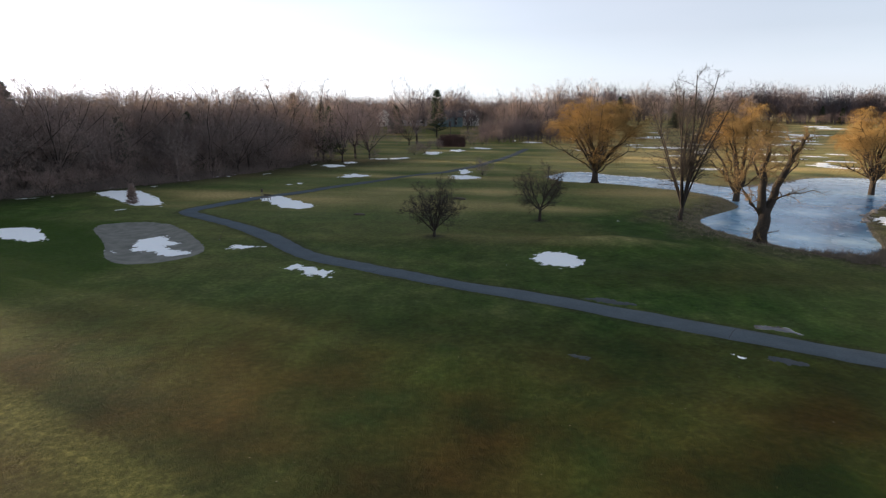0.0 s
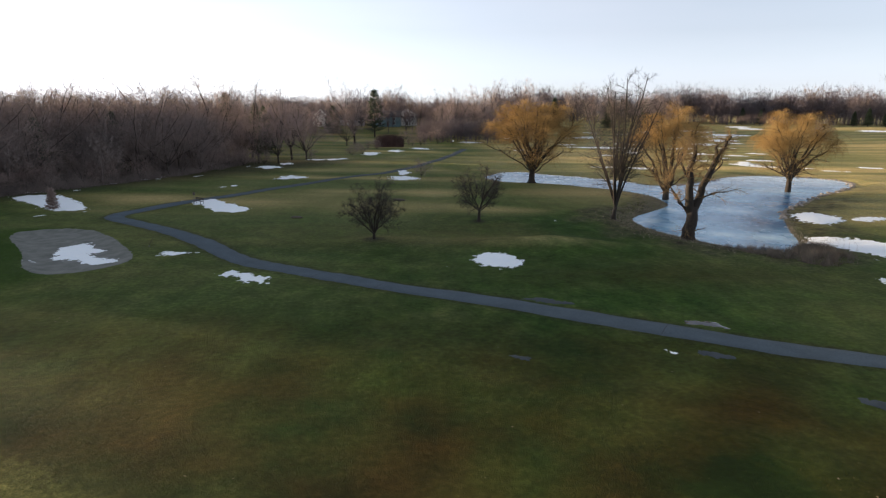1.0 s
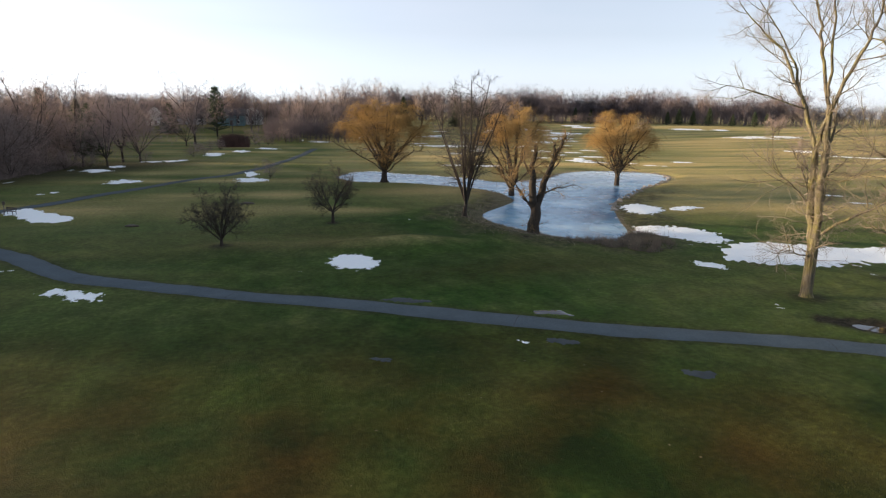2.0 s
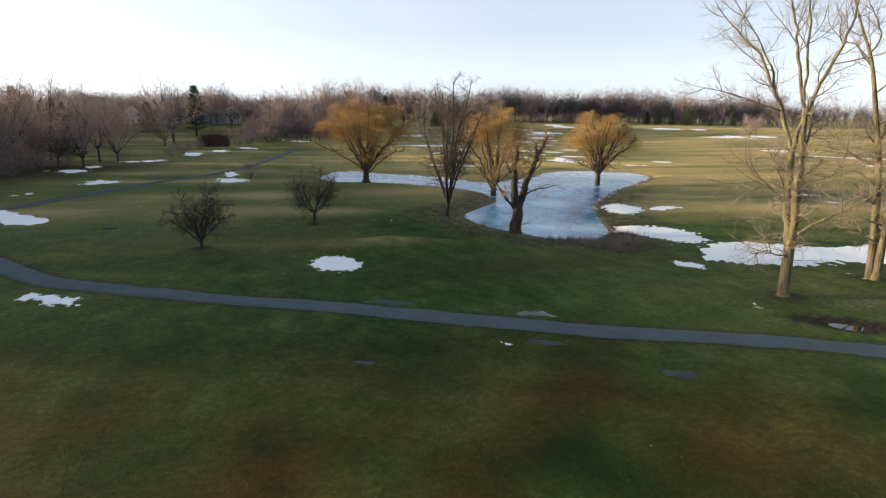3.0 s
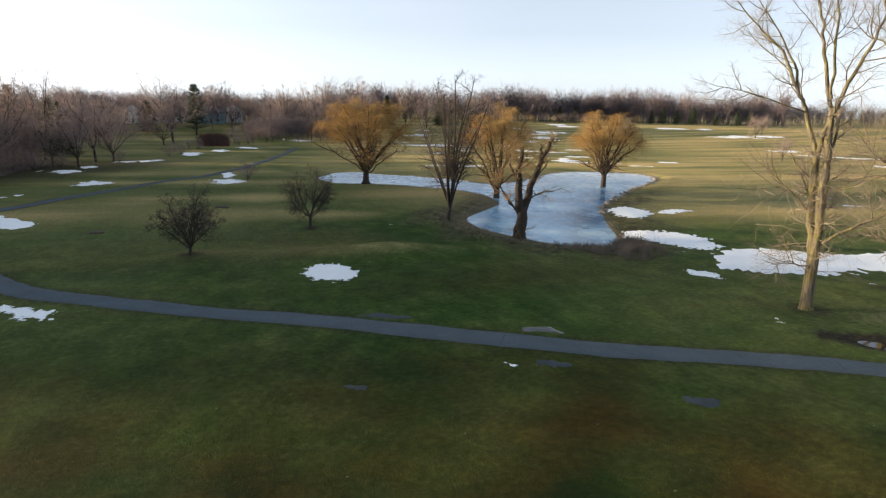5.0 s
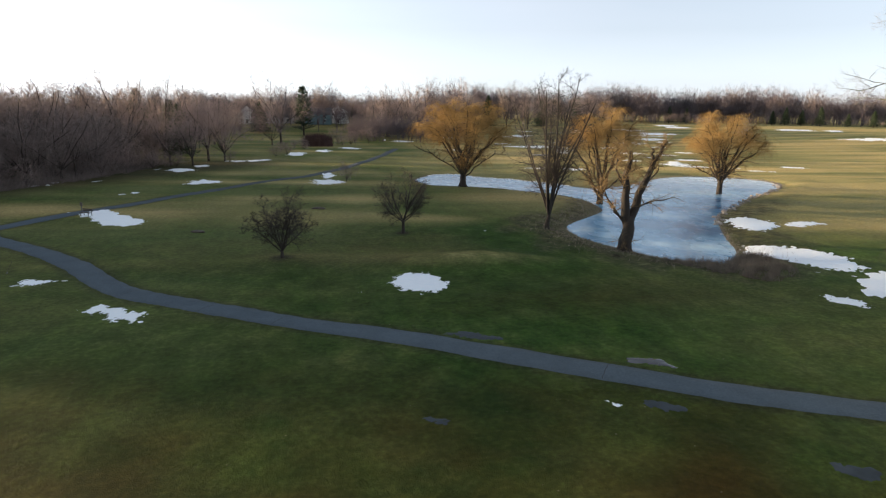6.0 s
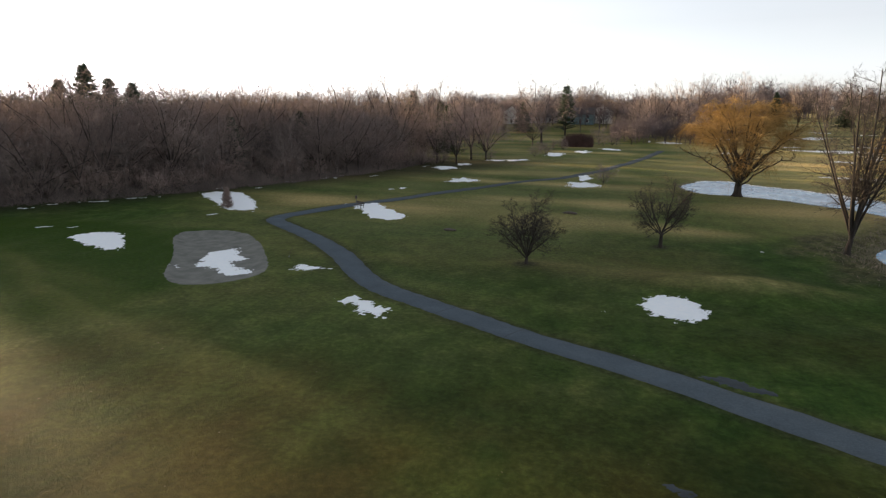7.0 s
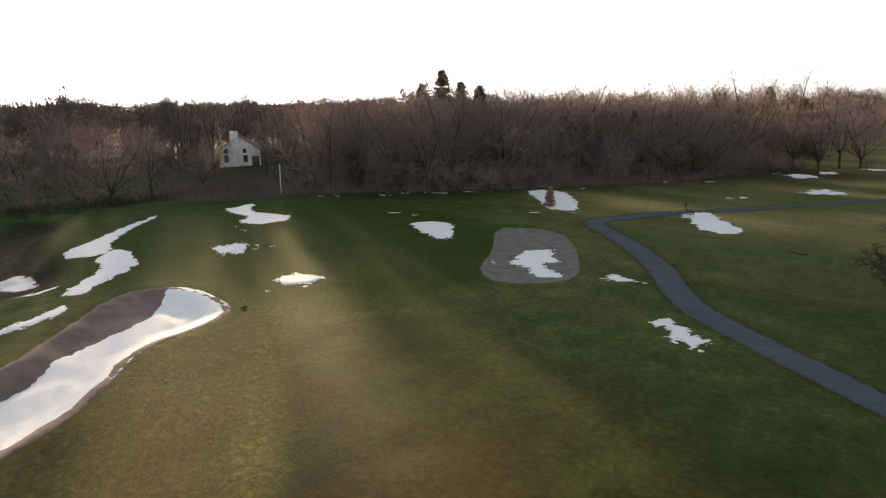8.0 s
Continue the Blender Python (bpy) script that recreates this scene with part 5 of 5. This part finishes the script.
def puddle(x, y, half, depth, turn, mat, label, seed):
    ang = np.linspace(0, 6.283, 10, endpoint=False)
    rs = np.random.RandomState(seed)
    k = 1 + rs.uniform(-0.3, 0.25, 10)
    a = radians(turn)
    px, py = half * np.cos(ang) * k, depth * np.sin(ang) * k
    loop = smooth_loop(np.stack([x + px * math.cos(a) - py * math.sin(a), y + px * math.sin(a) + py * math.cos(a)], -1), 4)
    tagged(draped("puddle", loop, mat, 0.1, 0.012, 0.06, 0.25, 1.1, seed, 0.04), label, "puddle", group="meltwater puddles")


PUDDLE_ICE = simple("grey_puddle_ice", (0.015, 0.023, 0.028), (0.038, 0.05, 0.064), 1.0, 0.5)
PUDDLE_ICE.node_tree.nodes["Principled BSDF"].inputs["Specular IOR Level"].default_value = 0.15
for k, (x, y, hf, dp) in enumerate([(8.6, 38.7, 1.6, 0.42), (20.7, 22.4, 0.9, 0.4), (5.1, 28.4, 0.5, 0.25), (15.7, 28.5, 1.0, 0.4)]):
    puddle(x, y, hf, dp, -28, PUDDLE_ICE, "shallow frozen puddle of grey meltwater in the turf", 70 + k)
puddle(17.4, 33.4, 1.5, 0.42, -28, WATER, "dark shallow meltwater puddle beside the path", 81)
pool_ring = [(36.8 + (2.3 + 0.3 * math.sin(5 * a)) * math.cos(a) * 0.79 + 1.25 * math.sin(a) * 0.61, 26.0 - (2.3 + 0.3 * math.sin(5 * a)) * math.cos(a) * 0.61 + 1.25 * math.sin(a) * 0.79, H(36.8, 26.0) + 0.085) for a in (k * math.pi / 12 for k in range(24))]
tagged(mesh_object("puddle", pool_ring, [tuple(range(24))], WATER, smooth=False), "dark mirror-like meltwater pool in muddy turf", "puddle", group="meltwater puddles")
puddle(-52.4, 18.6, 2.8, 1.6, 60, WATER, "still ditch water reflecting the sky", 83)
puddle(-58.5, 19.8, 3.2, 1.5, 5, WATER, "still ditch water among brown brush", 84)
crumbs = [(34.2, 31.6), (33.8, 30.9), (13.3, 29.3), (13.7, 28.9), (14.1, 28.6), (13.5, 29.0), (1.4, 39.8), (2.0, 48.5), (16.2, 70.4), (-11.6, 42.6)]
for k, (x, y) in enumerate(crumbs):
    snow_oval(x, y, 0.24, 0.13, turn=-40, seed=150 + k, ragged=0.16)


# ---- small fixtures ----
def box_into(bm, x0, y0, z0, x1, y1, z1, bevel=0.0):
    g = bmesh.ops.create_cube(bm, size=1)
    for v in g["verts"]:
        v.co = Vector((x0 + (x1 - x0) * (v.co.x + 0.5), y0 + (y1 - y0) * (v.co.y + 0.5), z0 + (z1 - z0) * (v.co.z + 0.5)))
    if bevel:
        bmesh.ops.bevel(bm, geom=list({e for v in g["verts"] for e in v.link_edges}), offset=bevel, segments=1, affect="EDGES")


def box_part(name, parent, mat, dims, label="", bevel=0.01):
    bm = bmesh.new()
    box_into(bm, *dims, bevel)
    return part(name, bm, mat, parent, label)


def rod_part(name, parent, mat, p, q, r0, r1, label=""):
    L = Limbs()
    L.tube([Vector(p), Vector(p).lerp(Vector(q), 0.5), Vector(q)], r0, r1, 8)
    ob = mesh_object(name, L.v, L.f, mat, parent)
    return tagged(ob, label)


DARKWOOD = simple("dark_weathered_wood", (0.035, 0.028, 0.022), (0.10, 0.08, 0.06), 6.0, 0.8, 0.4, 0.01)
WHITE = simple("white_paint", (0.62, 0.61, 0.58), (0.82, 0.81, 0.78), 1.2, 0.6)
METAL = simple("dark_metal", (0.05, 0.05, 0.05), (0.10, 0.10, 0.10), 8.0, 0.5)

bench = tagged(new("park_bench"), "dark wooden bench beside the cart path", "bench")
for k in range(3):
    box_part("seat_slat", bench, DARKWOOD, (-0.8, -0.24 + k * 0.17, 0.42, 0.8, -0.10 + k * 0.17, 0.46))
for k in range(2):
    box_part("back_slat", bench, DARKWOOD, (-0.8, 0.27, 0.56 + k * 0.17, 0.8, 0.31, 0.69 + k * 0.17))
for sx in (-0.65, 0.6):
    for sy in (-0.22, 0.24):
        box_part("leg", bench, METAL, (sx, sy, -0.05, sx + 0.06, sy + 0.06, 0.42 if sy < 0 else 0.88))
bench.matrix_basis = pose(-29.9, 82.2, H(-29.9, 82.2), 0, 0, -30)
washer = tagged(new("ball_washer"), "dark ball washer on a post beside the bench", "ball washer")
rod_part("post", washer, METAL, (0, 0, -0.1), (0, 0, 0.95), 0.045, 0.045)
box_part("box", washer, DARKWOOD, (-0.14, -0.12, 0.95, 0.14, 0.12, 1.35))
washer.matrix_basis = pose(-31.2, 84.4, H(-31.2, 84.4), 0, 0, 15)


def rake(x, y, turn):
    ob = tagged(new("bunker_rake"), "bunker rake lying beside the sand", "rake", "bunker rakes")
    rod_part("handle", ob, DARKWOOD, (0.15, 0, 0.95), (0.6, 0, 0.08), 0.016, 0.016)
    box_part("head", ob, METAL, (0.56, -0.25, 0.0, 0.62, 0.25, 0.08), bevel=0.0)
    ob.matrix_basis = pose(x, y, H(x, y), 0, 0, turn)


rake(-37.7, 28.6, 20)
rake(-25.2, 56.2, 200)
pole = tagged(new("marker_pole"), "slim white pole standing behind the green", "pole")
rod_part("shaft", pole, WHITE, (0, 0, -0.2), (0, 0, 4.2), 0.09, 0.07)
rod_part("cap", pole, WHITE, (0, 0, 4.2), (0, 0, 4.5), 0.14, 0.05)
pole.matrix_basis = pose(-83.3, 59.3, H(-83.3, 59.3))
flag = tagged(new("flagstick"), "thin flagstick with a small white flag on a far green", "flagstick")
rod_part("stick", flag, METAL, (0, 0, -0.1), (0, 0, 2.3), 0.03, 0.03)
box_part("flag", flag, WHITE, (0.02, -0.02, 1.75, 0.62, 0.02, 2.25), bevel=0.0)
flag.matrix_basis = pose(13.0, 226, H(13.0, 226), 0, 0, -15)
for x, y, sc in ((-14.7, 71.4, 1.0), (-2.9, 86.5, 1.2)):
    bm = bmesh.new()
    bmesh.ops.create_icosphere(bm, subdivisions=2, radius=0.5)
    rs = random.Random(int(y))
    for v in bm.verts:
        v.co = Vector((v.co.x * 1.6 * rs.uniform(0.9, 1.1), v.co.y * 0.8, v.co.z * 0.35 * rs.uniform(0.8, 1.2)))
    me = bpy.data.meshes.new("stump")
    bm.to_mesh(me)
    bm.free()
    me.materials.append(DARKWOOD)
    ob = tagged(new("stump", me), "low dark weathered stump in the turf", "stump", "low stumps")
    ob.matrix_basis = Matrix.LocRotScale((x, y, H(x, y) + 0.05), Euler((0, 0, -0.1)), (sc, sc, sc))

# ---- houses beyond the course ----
SIDING = simple("pale_siding", (0.22, 0.235, 0.25), (0.34, 0.35, 0.36), 0.6, 0.8)
TEAL = simple("dull_teal_siding", (0.10, 0.16, 0.18), (0.17, 0.25, 0.27), 0.6, 0.8)
BRICK = simple("brown_house_brick", (0.16, 0.085, 0.06), (0.26, 0.15, 0.11), 2.0, 0.9)
ROOFING = simple("grey_roof_shingle", (0.06, 0.06, 0.065), (0.13, 0.125, 0.125), 1.5, 0.95)
GLASS, _n, _l, _b = material("window_glass", 0.08)
_b.inputs["Base Color"].default_value = (0.03, 0.04, 0.05, 1)


def gable_roof(w, d, z, rise, over):
    bm = bmesh.new()
    rows = []
    for x in (-w / 2 - over, w / 2 + over):
        ring = [(-d / 2 - over, z - 0.1), (0, z + rise), (d / 2 + over, z - 0.1), (d / 2 + over, z - 0.3), (0, z + rise - 0.25), (-d / 2 - over, z - 0.3)]
        rows.append([bm.verts.new((x, yy, zz)) for yy, zz in ring])
    for k in range(6):
        bm.faces.new((rows[0][k], rows[0][(k + 1) % 6], rows[1][(k + 1) % 6], rows[1][k]))
    for q in rows:
        bm.faces.new((q[0], q[1], q[4], q[5]))
        bm.faces.new((q[1], q[2], q[3], q[4]))
    bmesh.ops.recalc_face_normals(bm, faces=bm.faces)
    return bm


def house(x, y, turn, w, d, wall, rise, wallmat, label, windows, door, chimney=None, roofmat=None, gable_front=False):
    """windows and door: (x, z, width, height) on the front, which faces -y of the house; the ridge runs along x."""
    ob = tagged(new("house"), label, "house", "houses beyond the course")
    w, d = (d, w) if gable_front else (w, d)
    bm = bmesh.new()
    pro = [(-d / 2, -0.3), (-d / 2, wall), (0, wall + rise - 0.25), (d / 2, wall), (d / 2, -0.3)]
    ends = [[bm.verts.new((xx, yy, zz)) for yy, zz in pro] for xx in (-w / 2, w / 2)]
    for k in range(5):
        bm.faces.new((ends[0][k], ends[0][(k + 1) % 5], ends[1][(k + 1) % 5], ends[1][k]))
    bm.faces.new(ends[0])
    bm.faces.new(ends[1])
    bmesh.ops.recalc_face_normals(bm, faces=bm.faces)
    top = gable_roof(w, d, wall, rise, 0.4)
    if gable_front:
        for g in (bm, top):
            bmesh.ops.rotate(g, cent=(0, 0, 0), matrix=Matrix.Rotation(radians(90), 3, "Z"), verts=g.verts)
        w, d = d, w
    part("wall", bm, wallmat, ob)
    part("roof", top, roofmat or ROOFING, ob, "shingled gable roof")
    for wx, wz, ww, wh in windows:
        fr = box_part("window", ob, WHITE, (wx - ww / 2 - 0.1, -d / 2 - 0.08, wz - 0.1, wx + ww / 2 + 0.1, -d / 2 + 0.02, wz + wh + 0.1))
        box_part("pane", fr, GLASS, (wx - ww / 2, -d / 2 - 0.1, wz, wx + ww / 2, -d / 2 - 0.07, wz + wh), bevel=0.0)
    dx, dz, dw, dh = door
    box_part("door", ob, DARKWOOD, (dx - dw / 2, -d / 2 - 0.06, dz, dx + dw / 2, -d / 2 + 0.02, dz + dh))
    if chimney:
        cx, cw, top = chimney
        box_part("chimney", ob, wallmat, (cx - cw / 2, -d / 2 - 0.5, -0.2, cx + cw / 2, -d / 2 - 0.01, top))
    ob.matrix_basis = pose(x, y, H(x, y), 0, 0, turn)
    return ob


house(-131, 77.5, 63, 8.6, 7.5, 3.6, 3.2, WHITE, "white two-storey house with a wide white chimney", [(-2.9, 2.9, 0.8, 0.9), (1.0, 2.9, 0.8, 0.9), (-2.9, 0.9, 0.9, 1.5), (1.1, 0.9, 0.9, 1.5)], (3.2, 0, 1.6, 2.1), (-1.0, 1.7, 7.6), gable_front=True)
house(-158, 54, 70, 13, 8, 2.6, 1.6, BRICK, "low brown bungalow with a pale roof", [(-4.5, 0.9, 1.4, 1.2), (1.5, 0.9, 1.4, 1.2), (4.5, 0.9, 1.4, 1.2)], (-1.5, 0, 1.0, 2.1), None, SIDING)
house(-51, 340, 8, 9, 9, 5.4, 3.6, WHITE, "white two-storey gabled house among bare trees", [(-2.6, 3.6, 1.1, 1.3), (2.6, 3.6, 1.1, 1.3), (-2.6, 0.9, 1.1, 1.4), (2.6, 0.9, 1.1, 1.4)], (0, 0, 1.1, 2.1), gable_front=True)
house(-36, 346, 4, 16, 9, 3.0, 2.6, SIDING, "long low pale house behind bare trees", [(-6, 0.9, 1.6, 1.3), (-2, 0.9, 1.6, 1.3), (5, 0.9, 1.6, 1.3)], (1.5, 0, 1.1, 2.1))
house(-15, 342, -3, 13, 9, 5.0, 3.2, TEAL, "dull teal two-storey house half hidden by trees", [(-4, 3.2, 1.1, 1.3), (3.5, 3.2, 1.1, 1.3), (-4, 0.9, 1.1, 1.4), (3.5, 0.9, 1.1, 1.4)], (0, 0, 1.1, 2.1))
house(-4.5, 352, -6, 10, 9, 6.0, 3.4, WHITE, "white gabled house behind a dark hedge", [(-2.8, 4.0, 1.1, 1.3), (2.8, 4.0, 1.1, 1.3)], (0, 0, 1.1, 2.1), gable_front=True)
house(-66, 205, 20, 13, 9, 3.2, 2.6, BRICK, "brown brick house glimpsed through the woods", [(-4, 0.9, 1.4, 1.3), (4, 0.9, 1.4, 1.3)], (0, 0, 1.1, 2.1))
house(-116, 122, 45, 12, 9, 4.6, 2.6, SIDING, "pale house half hidden in dense bare woods", [(-4, 2.8, 1.1, 1.2), (0, 2.8, 1.1, 1.2), (4, 2.8, 1.1, 1.2)], (0, 0, 1.1, 2.1))
house(410, 720, -30, 16, 10, 5, 3, WHITE, "small white house far beyond the fairways", [(-5, 2.0, 1.4, 1.4), (5, 2.0, 1.4, 1.4)], (0, 0, 1.2, 2.1))

# ---- hedge ----
HEDGE_TWIG = simple("red_brown_twigs", (0.04, 0.022, 0.018), (0.11, 0.06, 0.05), 0.6, 0.95)
hs = []
r = random.Random(55)
for _ in range(6500):
    hs.append((-9.6 + 4.6 * (r.random() + r.random() - 1) * 1.1, r.gauss(222, 1.2)))
spikes("hedge", "dark brown leafless hedge before the houses", "hedge", 56, HEDGE_TWIG, hs, (2.2, 4.9), 0.04, 0.2)

# ---- leaf litter and castings on the turf ----
r = random.Random(91)
specks = [(r.uniform(-40, 40), 12 + 30 * r.random()) for _ in range(160)]
spikes("leaf_litter", "scattered pale leaves and castings on the turf", "litter", 92, TWIG_PALE, specks, (0.04, 0.09), 0.05, 1.0)
